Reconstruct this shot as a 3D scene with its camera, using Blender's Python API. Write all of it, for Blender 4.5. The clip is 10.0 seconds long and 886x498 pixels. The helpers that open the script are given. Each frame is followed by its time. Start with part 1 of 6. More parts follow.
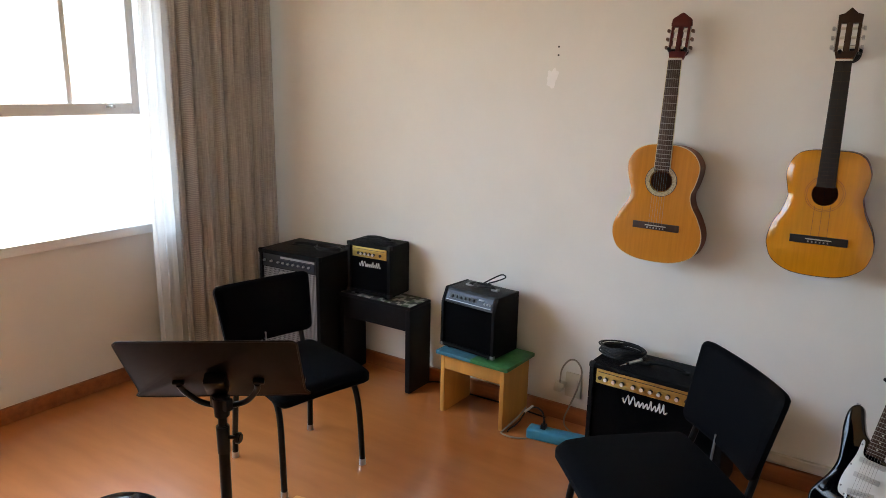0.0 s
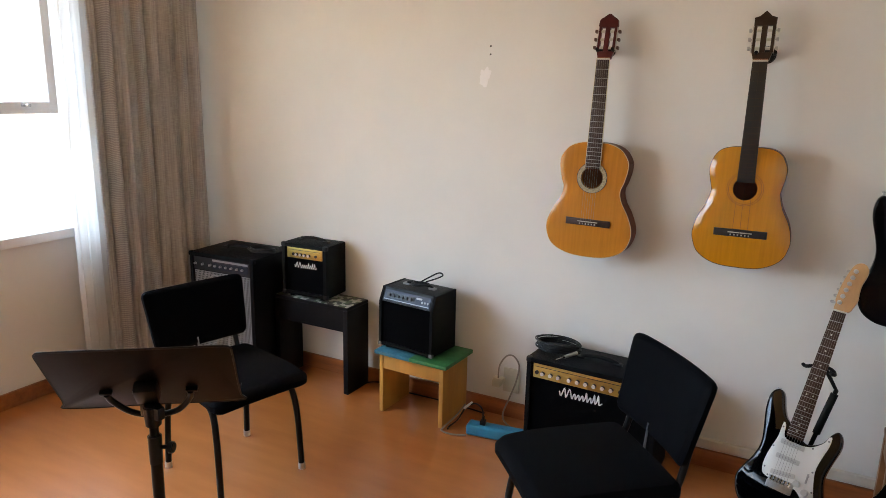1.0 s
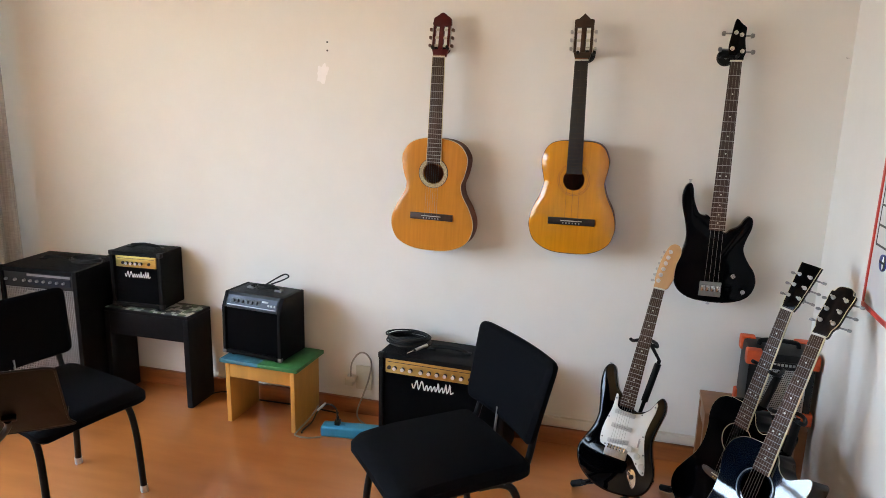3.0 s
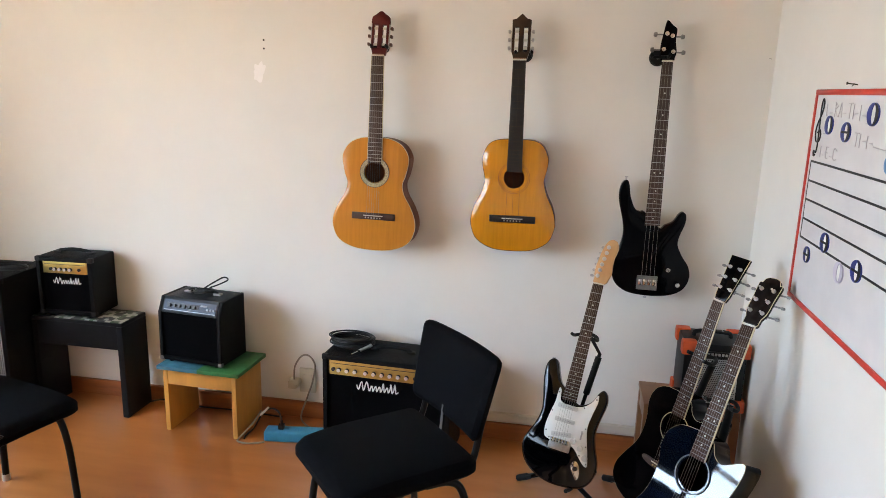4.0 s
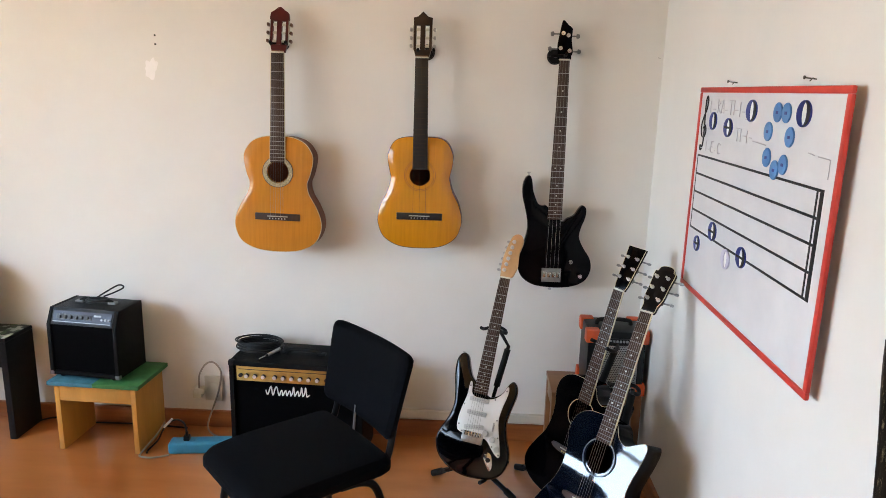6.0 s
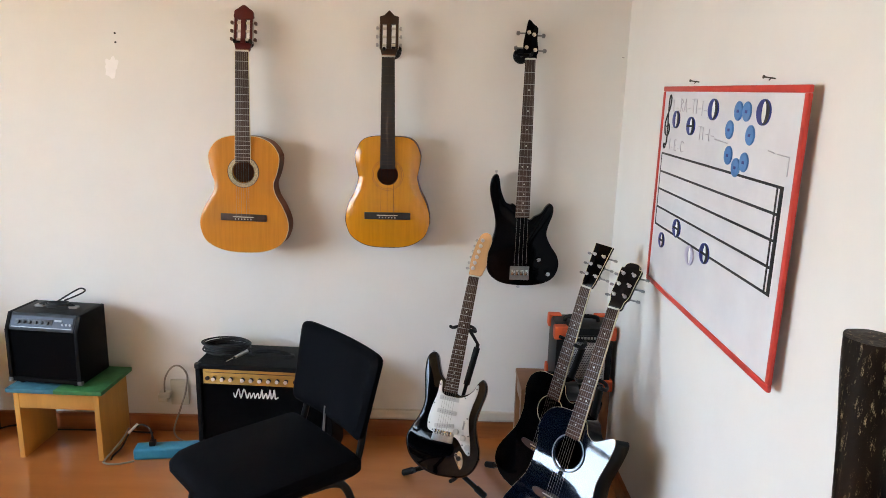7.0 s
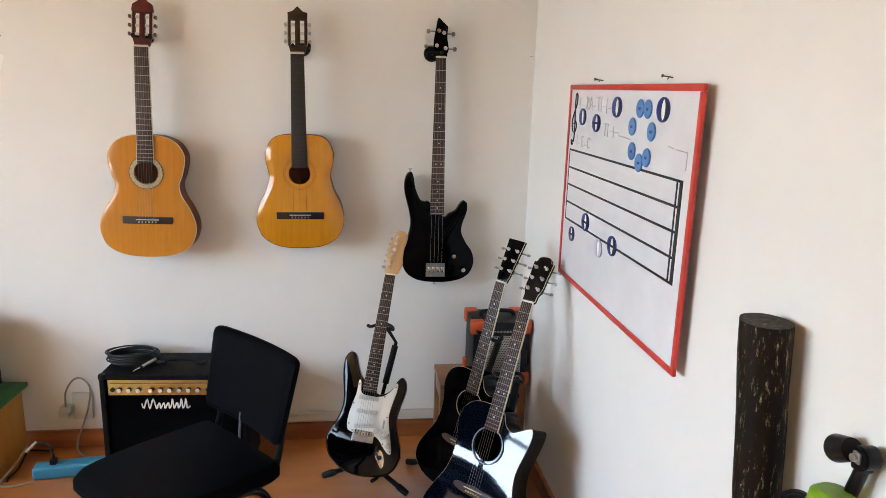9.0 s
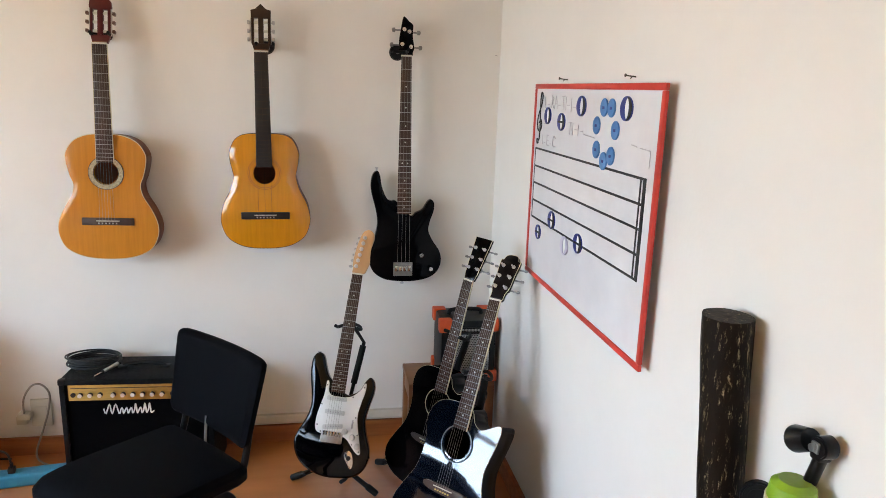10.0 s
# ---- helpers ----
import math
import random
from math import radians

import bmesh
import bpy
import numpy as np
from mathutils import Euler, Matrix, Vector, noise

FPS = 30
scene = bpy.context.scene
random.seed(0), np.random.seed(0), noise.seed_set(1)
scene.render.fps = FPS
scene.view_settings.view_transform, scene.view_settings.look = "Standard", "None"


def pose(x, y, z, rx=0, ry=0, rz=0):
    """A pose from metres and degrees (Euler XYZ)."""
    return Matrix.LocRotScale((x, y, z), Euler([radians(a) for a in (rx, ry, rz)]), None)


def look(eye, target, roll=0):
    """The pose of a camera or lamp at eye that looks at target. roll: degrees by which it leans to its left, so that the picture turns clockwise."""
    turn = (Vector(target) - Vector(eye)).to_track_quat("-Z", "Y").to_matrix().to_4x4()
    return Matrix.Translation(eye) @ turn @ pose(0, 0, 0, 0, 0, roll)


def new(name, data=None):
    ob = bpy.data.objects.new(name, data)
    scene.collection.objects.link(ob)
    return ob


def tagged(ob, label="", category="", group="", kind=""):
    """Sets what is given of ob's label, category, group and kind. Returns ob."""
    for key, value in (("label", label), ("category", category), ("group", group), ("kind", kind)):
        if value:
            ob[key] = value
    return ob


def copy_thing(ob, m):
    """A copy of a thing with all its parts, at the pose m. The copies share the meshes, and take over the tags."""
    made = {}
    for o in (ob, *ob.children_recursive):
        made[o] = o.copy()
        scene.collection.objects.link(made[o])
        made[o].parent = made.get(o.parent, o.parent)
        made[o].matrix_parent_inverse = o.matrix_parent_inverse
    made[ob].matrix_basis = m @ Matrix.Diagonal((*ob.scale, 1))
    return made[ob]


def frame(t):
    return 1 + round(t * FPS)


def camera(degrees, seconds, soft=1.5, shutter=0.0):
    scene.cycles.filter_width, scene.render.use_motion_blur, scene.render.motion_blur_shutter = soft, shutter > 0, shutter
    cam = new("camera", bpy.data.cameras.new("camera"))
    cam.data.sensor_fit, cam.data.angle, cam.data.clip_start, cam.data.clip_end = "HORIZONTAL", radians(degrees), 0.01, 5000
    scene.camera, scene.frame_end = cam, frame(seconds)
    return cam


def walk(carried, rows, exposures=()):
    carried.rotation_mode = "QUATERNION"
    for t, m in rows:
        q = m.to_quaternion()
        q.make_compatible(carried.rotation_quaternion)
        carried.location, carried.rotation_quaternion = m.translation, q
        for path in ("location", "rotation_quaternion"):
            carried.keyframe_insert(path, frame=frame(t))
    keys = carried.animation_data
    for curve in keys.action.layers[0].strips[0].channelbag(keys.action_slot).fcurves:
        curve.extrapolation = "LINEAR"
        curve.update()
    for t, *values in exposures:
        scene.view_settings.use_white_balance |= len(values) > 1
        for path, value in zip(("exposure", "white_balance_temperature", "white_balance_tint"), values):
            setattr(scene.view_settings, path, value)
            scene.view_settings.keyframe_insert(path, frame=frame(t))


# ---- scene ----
cam = camera(65.22, 10.0, 0.8)
# a level pan from one spot
EYE = Vector((-0.7417, -2.8925, 1.541))
PATH = [
    (0, (-0.53466, 0.81416, -0.22646), 1.18),
    (0.5, (-0.49574, 0.83837, -0.22666), 1.24),
    (1, (-0.45608, 0.86070, -0.22623), 1.29),
    (1.5, (-0.40649, 0.88531, -0.22581), 1.40),
    (2, (-0.34580, 0.91053, -0.22663), 1.44),
    (2.5, (-0.29239, 0.92911, -0.22641), 1.44),
    (3, (-0.25111, 0.94135, -0.22541), 1.47),
    (4.5, (-0.13268, 0.96542, -0.22441), 1.56),
    (5, (-0.09937, 0.96948, -0.22413), 1.56),
    (5.5, (-0.06897, 0.97205, -0.22440), 1.58),
    (6, (-0.03889, 0.97376, -0.22421), 1.57),
    (7.5, (0.03052, 0.97404, -0.22432), 1.61),
    (8, (0.05814, 0.97280, -0.22424), 1.65),
    (8.5, (0.08359, 0.97101, -0.22393), 1.66),
    (9, (0.12781, 0.96620, -0.22389), 1.73),
    (9.5, (0.15826, 0.96153, -0.22454), 1.77),
    (10, (0.17438, 0.95887, -0.22397), 1.82),
]
walk(cam, [(t, look(EYE, EYE + Vector(ahead), roll)) for t, ahead, roll in PATH],
     [(0.0, 3.36), (1.0, 3.52), (2.0, 3.58), (2.5, 3.74), (3.0, 3.90), (4.5, 3.92), (10.0, 3.92)])

# ---- light ----
world = bpy.data.worlds.new("sky")
world.use_nodes = True
scene.world = world
wn = world.node_tree.nodes
sky = wn.new("ShaderNodeTexSky")
sky.sky_type, sky.sun_disc = "NISHITA", False
sky.sun_elevation, sky.sun_rotation = radians(45), radians(335)
world.node_tree.links.new(sky.outputs["Color"], wn["Background"].inputs["Color"])
wn["Background"].inputs["Strength"].default_value = 0.1


def area_lamp(name, m, sx, sy, watts, colour):
    data = bpy.data.lights.new(name, "AREA")
    data.shape, data.size, data.size_y, data.energy, data.color = "RECTANGLE", sx, sy, watts, colour
    ob = new(name, data)
    ob.matrix_world = m
    return ob


LEFT, REAR, TOP = -4.0, -6.2, 2.6          # window wall, wall behind the camera, ceiling
WIN_Y0, WIN_Y1, WIN_Z0, WIN_Z1 = -3.45, -0.69, 0.82, 2.2
STILE = -0.757                             # outer edge of the raised sash
WIN_MID = Vector((LEFT - 0.28, (WIN_Y0 + WIN_Y1) / 2, (WIN_Z0 + WIN_Z1) / 2))
# skylight falls through the window downwards into the room
day = area_lamp("window_daylight", look(WIN_MID, WIN_MID + Vector((1.0, 0.20, -0.75))), WIN_Y1 - WIN_Y0 + 0.1, WIN_Z1 - WIN_Z0, 3.4, (0.60, 0.775, 0.98))
day.data.spread = radians(105)
# low sun slanting in along the window wall on to the floor beside the camera
sun = new("sun", bpy.data.lights.new("sun", "SUN"))
sun.data.energy, sun.data.angle, sun.data.color = 4.4, radians(0.5), (1.0, 0.93, 0.78)
SUN_E, SUN_A = radians(45), radians(65)
sun.matrix_world = look((0, 0, 8), (math.cos(SUN_A) * math.cos(SUN_E), -math.sin(SUN_A) * math.cos(SUN_E), 8 - math.sin(SUN_E)))


# ---- materials ----
def material(name, colour, rough=0.5, metal=0.0, vary=0.0, scale=20.0, bump=0.0, bump_scale=200.0, coat=0.0, stretch=(1, 1, 1), colour2=None, spec=0.5):
    """Principled surface with two scales of noise in its colour and a fine relief."""
    mat = bpy.data.materials.new(name)
    mat.use_nodes = True
    nt = mat.node_tree
    b = nt.nodes["Principled BSDF"]
    b.inputs["Roughness"].default_value = rough
    b.inputs["Metallic"].default_value = metal
    b.inputs["Specular IOR Level"].default_value = spec
    b.inputs["Coat Weight"].default_value = coat
    b.inputs["Coat Roughness"].default_value = 0.04
    b.inputs["Base Color"].default_value = (*colour, 1)
    co = nt.nodes.new("ShaderNodeTexCoord")
    mp = nt.nodes.new("ShaderNodeMapping")
    mp.inputs["Scale"].default_value = stretch
    nt.links.new(co.outputs["Object"], mp.inputs["Vector"])
    if vary or colour2:
        n1 = nt.nodes.new("ShaderNodeTexNoise")
        n1.inputs["Scale"].default_value = scale
        n1.inputs["Detail"].default_value = 6
        n1.inputs["Roughness"].default_value = 0.65
        nt.links.new(mp.outputs["Vector"], n1.inputs["Vector"])
        mx = nt.nodes.new("ShaderNodeMix")
        mx.data_type = "RGBA"
        c2 = colour2 or tuple(c * (1 - vary) for c in colour)
        c1 = colour if colour2 else tuple(min(1, c * (1 + vary * 0.6)) for c in colour)
        mx.inputs["A"].default_value = (*c1, 1)
        mx.inputs["B"].default_value = (*c2, 1)
        rg = nt.nodes.new("ShaderNodeMapRange")
        rg.inputs["From Min"].default_value, rg.inputs["From Max"].default_value = 0.3, 0.7
        nt.links.new(n1.outputs["Fac"], rg.inputs["Value"])
        nt.links.new(rg.outputs["Result"], mx.inputs["Factor"])
        nt.links.new(mx.outputs["Result"], b.inputs["Base Color"])
        r2 = nt.nodes.new("ShaderNodeMapRange")
        r2.inputs["To Min"].default_value, r2.inputs["To Max"].default_value = max(0, rough - 0.06), min(1, rough + 0.08)
        nt.links.new(n1.outputs["Fac"], r2.inputs["Value"])
        nt.links.new(r2.outputs["Result"], b.inputs["Roughness"])
    if bump:
        n2 = nt.nodes.new("ShaderNodeTexNoise")
        n2.inputs["Scale"].default_value = bump_scale
        n2.inputs["Detail"].default_value = 3
        nt.links.new(mp.outputs["Vector"], n2.inputs["Vector"])
        bp = nt.nodes.new("ShaderNodeBump")
        bp.inputs["Strength"].default_value = bump
        bp.inputs["Distance"].default_value = 0.002
        nt.links.new(n2.outputs["Fac"], bp.inputs["Height"])
        nt.links.new(bp.outputs["Normal"], b.inputs["Normal"])
    return mat


M_WALL = material("wall_paint", (0.775, 0.757, 0.72), 0.75, vary=0.05, scale=1.3, bump=0.15, bump_scale=90)
# the ceiling is out of view; its yellow tint warms the light it bounces
M_CEIL = material("warm_bounce_ceiling", (0.92, 0.76, 0.44), 0.85, vary=0.03, scale=2)
M_TRIM = material("baseboard_wood", (0.34, 0.115, 0.035), 0.35, vary=0.35, scale=6, stretch=(0.3, 4, 4))
M_GROUND = material("warm_bounce_ground", (0.22, 0.18, 0.135), 0.9, vary=0.15, scale=0.6)
M_WHITE = material("white_gloss_paint", (0.83, 0.84, 0.86), 0.4, vary=0.05, scale=8)
M_CONDUIT = material("painted_conduit", (0.70, 0.66, 0.58), 0.5, vary=0.06, scale=8)
M_VINYL = material("black_vinyl", (0.005, 0.005, 0.006), 0.42, vary=0.3, scale=40, bump=0.25, bump_scale=350, spec=0.14)
M_CLOTH = material("black_upholstery", (0.0024, 0.0027, 0.004), 0.65, vary=0.85, scale=260, bump=0.8, bump_scale=600, spec=0.04)
M_TOLEX = material("black_tolex", (0.004, 0.004, 0.0045), 0.5, vary=0.3, scale=80, bump=0.6, bump_scale=500, spec=0.10)
M_GREYTOP = material("dark_grey_vinyl", (0.011, 0.012, 0.015), 0.5, vary=0.3, scale=60, bump=0.4, bump_scale=500, spec=0.25)
M_GRILLE = material("black_grille_cloth", (0.0022, 0.0022, 0.0026), 0.8, vary=0.4, scale=300, bump=0.5, bump_scale=900, spec=0.03)
M_BLACKMETAL = material("black_enamelled_steel", (0.005, 0.0045, 0.0045), 0.3, vary=0.3, scale=30, spec=0.2)
M_DESK = material("brown_black_steel", (0.008, 0.005, 0.0045), 0.4, vary=0.35, scale=14, bump=0.1, bump_scale=300, spec=0.15)
M_PLASTIC = material("black_plastic", (0.006, 0.006, 0.006), 0.4, vary=0.2, scale=50, spec=0.3)
M_RUBBER = material("black_rubber", (0.006, 0.006, 0.006), 0.6, vary=0.2, scale=60, spec=0.2)
M_CHROME = material("chrome", (0.72, 0.72, 0.73), 0.16, 1.0, vary=0.1, scale=30)
M_PEG = material("nickel_peg", (0.58, 0.58, 0.60), 0.3, 0.7)
M_STEEL = material("brushed_steel", (0.5, 0.5, 0.5), 0.35, 1.0, vary=0.2, scale=60)
M_BUTTON = material("brown_tuner_button", (0.10, 0.045, 0.03), 0.35)
M_CAP = material("pale_metal_cap", (0.74, 0.69, 0.64), 0.35, 0.2)
M_GREYPAINT = material("grey_painted_grille", (0.34, 0.34, 0.35), 0.45, vary=0.2, scale=40)
M_DULLFRET = material("blackened_fret_wire", (0.05, 0.035, 0.022), 0.6, 0.3)
M_STRING = material("string_wire", (0.30, 0.28, 0.25), 0.4, 0.6)
M_GOLD = material("gold_panel", (0.54, 0.40, 0.12), 0.32, 0.85, vary=0.2, scale=40, stretch=(1, 1, 12))
M_LOGO = material("white_script", (0.75, 0.75, 0.73), 0.45)
M_PANEL = material("blue_grey_panel", (0.015, 0.020, 0.034), 0.35, 0.2, vary=0.2, scale=30)
M_PANELB = material("black_panel", (0.012, 0.013, 0.016), 0.3, vary=0.2, scale=30)
M_STOOLWOOD = material("yellow_varnished_wood", (0.60, 0.29, 0.055), 0.4, vary=0.25, scale=7, stretch=(1, 1, 0.15), bump=0.05)
M_BLUE = material("worn_blue_paint", (0.05, 0.19, 0.27), 0.5, vary=0.35, scale=18, bump=0.2, bump_scale=80)
M_GREEN = material("worn_green_paint", (0.035, 0.17, 0.05), 0.5, vary=0.35, scale=18, bump=0.2, bump_scale=80)
M_STRIP = material("blue_plastic", (0.035, 0.25, 0.42), 0.35, vary=0.15, scale=20)
M_CABLE = material("black_cable", (0.012, 0.012, 0.013), 0.45, spec=0.3)
M_CABLEW = material("grey_cable", (0.27, 0.24, 0.20), 0.5, vary=0.15, scale=30)
M_DULL = material("dull_grey_metal", (0.26, 0.26, 0.26), 0.45, 0.7, vary=0.2, scale=40)
M_IVORY = material("ivory_plastic", (0.60, 0.57, 0.48), 0.35, vary=0.05, scale=20)
M_SPRUCE = material("amber_lacquered_spruce", (0.52, 0.20, 0.020), 0.22, vary=0.12, scale=9, stretch=(9, 1, 0.5), coat=0.5)
M_SPRUCE2 = material("orange_lacquered_spruce", (0.56, 0.225, 0.009), 0.12, vary=0.12, scale=8, stretch=(8, 1, 0.5), coat=0.8)
M_MAHOG = material("mahogany", (0.17, 0.045, 0.014), 0.42, vary=0.3, scale=8, stretch=(1, 1, 0.2), spec=0.25)
M_REDHEAD = material("red_mahogany", (0.085, 0.007, 0.008), 0.35, vary=0.3, scale=14, coat=0.1, spec=0.3)
M_BROWNHEAD = material("dark_brown_wood", (0.042, 0.020, 0.010), 0.4, vary=0.3, scale=14, coat=0.05, spec=0.3)
M_NECKWOOD = material("neck_wood", (0.22, 0.085, 0.028), 0.35, vary=0.3, scale=12, stretch=(1, 1, 0.2))
M_ROSE = material("rosewood", (0.045, 0.02, 0.012), 0.45, vary=0.4, scale=30, stretch=(1, 1, 0.12))
M_ROSEL = material("pale_rosewood", (0.055, 0.027, 0.018), 0.5, vary=0.35, scale=30, stretch=(1, 1, 0.12), spec=0.25)
M_EBONY = material("ebonised_wood", (0.014, 0.011, 0.010), 0.4, vary=0.3, scale=40)
M_BLACKGLOSS = material("black_lacquer", (0.0016, 0.0016, 0.002), 0.09, spec=0.10)
M_BLACKPOLY = material("black_polyester_lacquer", (0.0012, 0.0012, 0.0016), 0.06, coat=0.55, spec=0.2)
M_ABALONE = material("grey_shell_inlay", (0.16, 0.20, 0.24), 0.3, vary=0.4, scale=120)
M_BLUEGLOSS = material("blue_black_lacquer", (0.003, 0.007, 0.018), 0.05, coat=1.0, spec=1.0, bump=0.2, bump_scale=13)
M_MAPLE = material("maple", (0.52, 0.30, 0.135), 0.35, vary=0.15, scale=15, stretch=(1, 1, 0.2))
M_GUARD = material("white_pickguard", (0.80, 0.80, 0.77), 0.3, spec=0.35)
# greyer than the pickguard, standing in for the shading round pickups and knobs
M_COVER = material("shaded_white_plastic", (0.60, 0.60, 0.575), 0.35)
M_BIND = material("cream_binding", (0.62, 0.55, 0.36), 0.4)
M_ROSETTE = material("rosette_inlay", (0.55, 0.46, 0.28), 0.4, vary=0.6, scale=160, colour2=(0.20, 0.16, 0.08))
M_PEARL = material("pearl_dot", (0.58, 0.58, 0.54), 0.3)
M_BOARD = material("whiteboard_enamel", (0.74, 0.74, 0.76), 0.22, vary=0.05, scale=5, colour2=(0.66, 0.66, 0.69))
M_RED = material("red_frame_paint", (0.58, 0.045, 0.03), 0.4, vary=0.12, scale=20)
M_INK = material("black_tape", (0.012, 0.012, 0.014), 0.5)
M_PENCIL = material("faded_marker", (0.42, 0.42, 0.44), 0.6)
M_MAGBLUE = material("blue_magnet_foil", (0.02, 0.035, 0.22), 0.4)
M_DISCBLUE = material("light_blue_disc", (0.085, 0.23, 0.50), 0.45, vary=0.15, scale=30)
M_MAGGREY = material("lilac_magnet_foil", (0.45, 0.43, 0.55), 0.4)
M_ORANGE = material("orange_rubber", (0.62, 0.085, 0.018), 0.5, vary=0.12, scale=30)
M_BOXWOOD = material("brown_varnished_wood", (0.25, 0.105, 0.04), 0.4, vary=0.3, scale=8, stretch=(0.3, 1, 1))
M_LIME = material("lime_green_plastic", (0.20, 0.36, 0.02), 0.4, vary=0.15, scale=20)
M_NAIL = material("rusty_nail", (0.10, 0.08, 0.06), 0.5, 0.6)
M_PATCH = material("bare_plaster", (0.90, 0.88, 0.87), 0.85, vary=0.03, scale=20)


def glass():
    mat = bpy.data.materials.new("window_glass")
    mat.use_nodes = True
    b = mat.node_tree.nodes["Principled BSDF"]
    b.inputs["Transmission Weight"].default_value, b.inputs["Roughness"].default_value, b.inputs["IOR"].default_value = 1, 0.0, 1.05
    return mat


def floor_material():
    mat = material("varnished_floor", (0.42, 0.155, 0.032), 0.28, coat=1.0)
    mat.node_tree.nodes["Principled BSDF"].inputs["Coat Roughness"].default_value = 0.19
    mat.node_tree.nodes["Principled BSDF"].inputs["Coat IOR"].default_value = 1.9
    nt = mat.node_tree
    b = nt.nodes["Principled BSDF"]
    co = nt.nodes.new("ShaderNodeTexCoord")
    mp = nt.nodes.new("ShaderNodeMapping")
    mp.inputs["Scale"].default_value = (1.0, 5, 1)
    nt.links.new(co.outputs["Object"], mp.inputs["Vector"])
    n = nt.nodes.new("ShaderNodeTexNoise")
    n.inputs["Scale"].default_value, n.inputs["Detail"].default_value = 3.0, 8
    nt.links.new(mp.outputs["Vector"], n.inputs["Vector"])
    n2 = nt.nodes.new("ShaderNodeTexNoise")
    n2.inputs["Scale"].default_value, n2.inputs["Detail"].default_value = 1.1, 3
    nt.links.new(co.outputs["Object"], n2.inputs["Vector"])
    ob = nt.nodes.new("ShaderNodeObjectInfo")
    r = nt.nodes.new("ShaderNodeValToRGB")
    r.color_ramp.elements[0].position, r.color_ramp.elements[0].color = 0.3, (0.385, 0.127, 0.028, 1)
    r.color_ramp.elements[1].position, r.color_ramp.elements[1].color = 0.7, (0.455, 0.165, 0.042, 1)
    nt.links.new(n.outputs["Fac"], r.inputs["Fac"])
    hs = nt.nodes.new("ShaderNodeHueSaturation")
    mr = nt.nodes.new("ShaderNodeMapRange")
    mr.inputs["To Min"].default_value, mr.inputs["To Max"].default_value = 0.93, 1.07
    nt.links.new(ob.outputs["Random"], mr.inputs["Value"])
    nt.links.new(mr.outputs["Result"], hs.inputs["Value"])
    nt.links.new(r.outputs["Color"], hs.inputs["Color"])
    nt.links.new(hs.outputs["Color"], b.inputs["Base Color"])
    rr = nt.nodes.new("ShaderNodeMapRange")
    rr.inputs["To Min"].default_value, rr.inputs["To Max"].default_value = 0.24, 0.42
    nt.links.new(n2.outputs["Fac"], rr.inputs["Value"])
    nt.links.new(rr.outputs["Result"], b.inputs["Roughness"])
    return mat


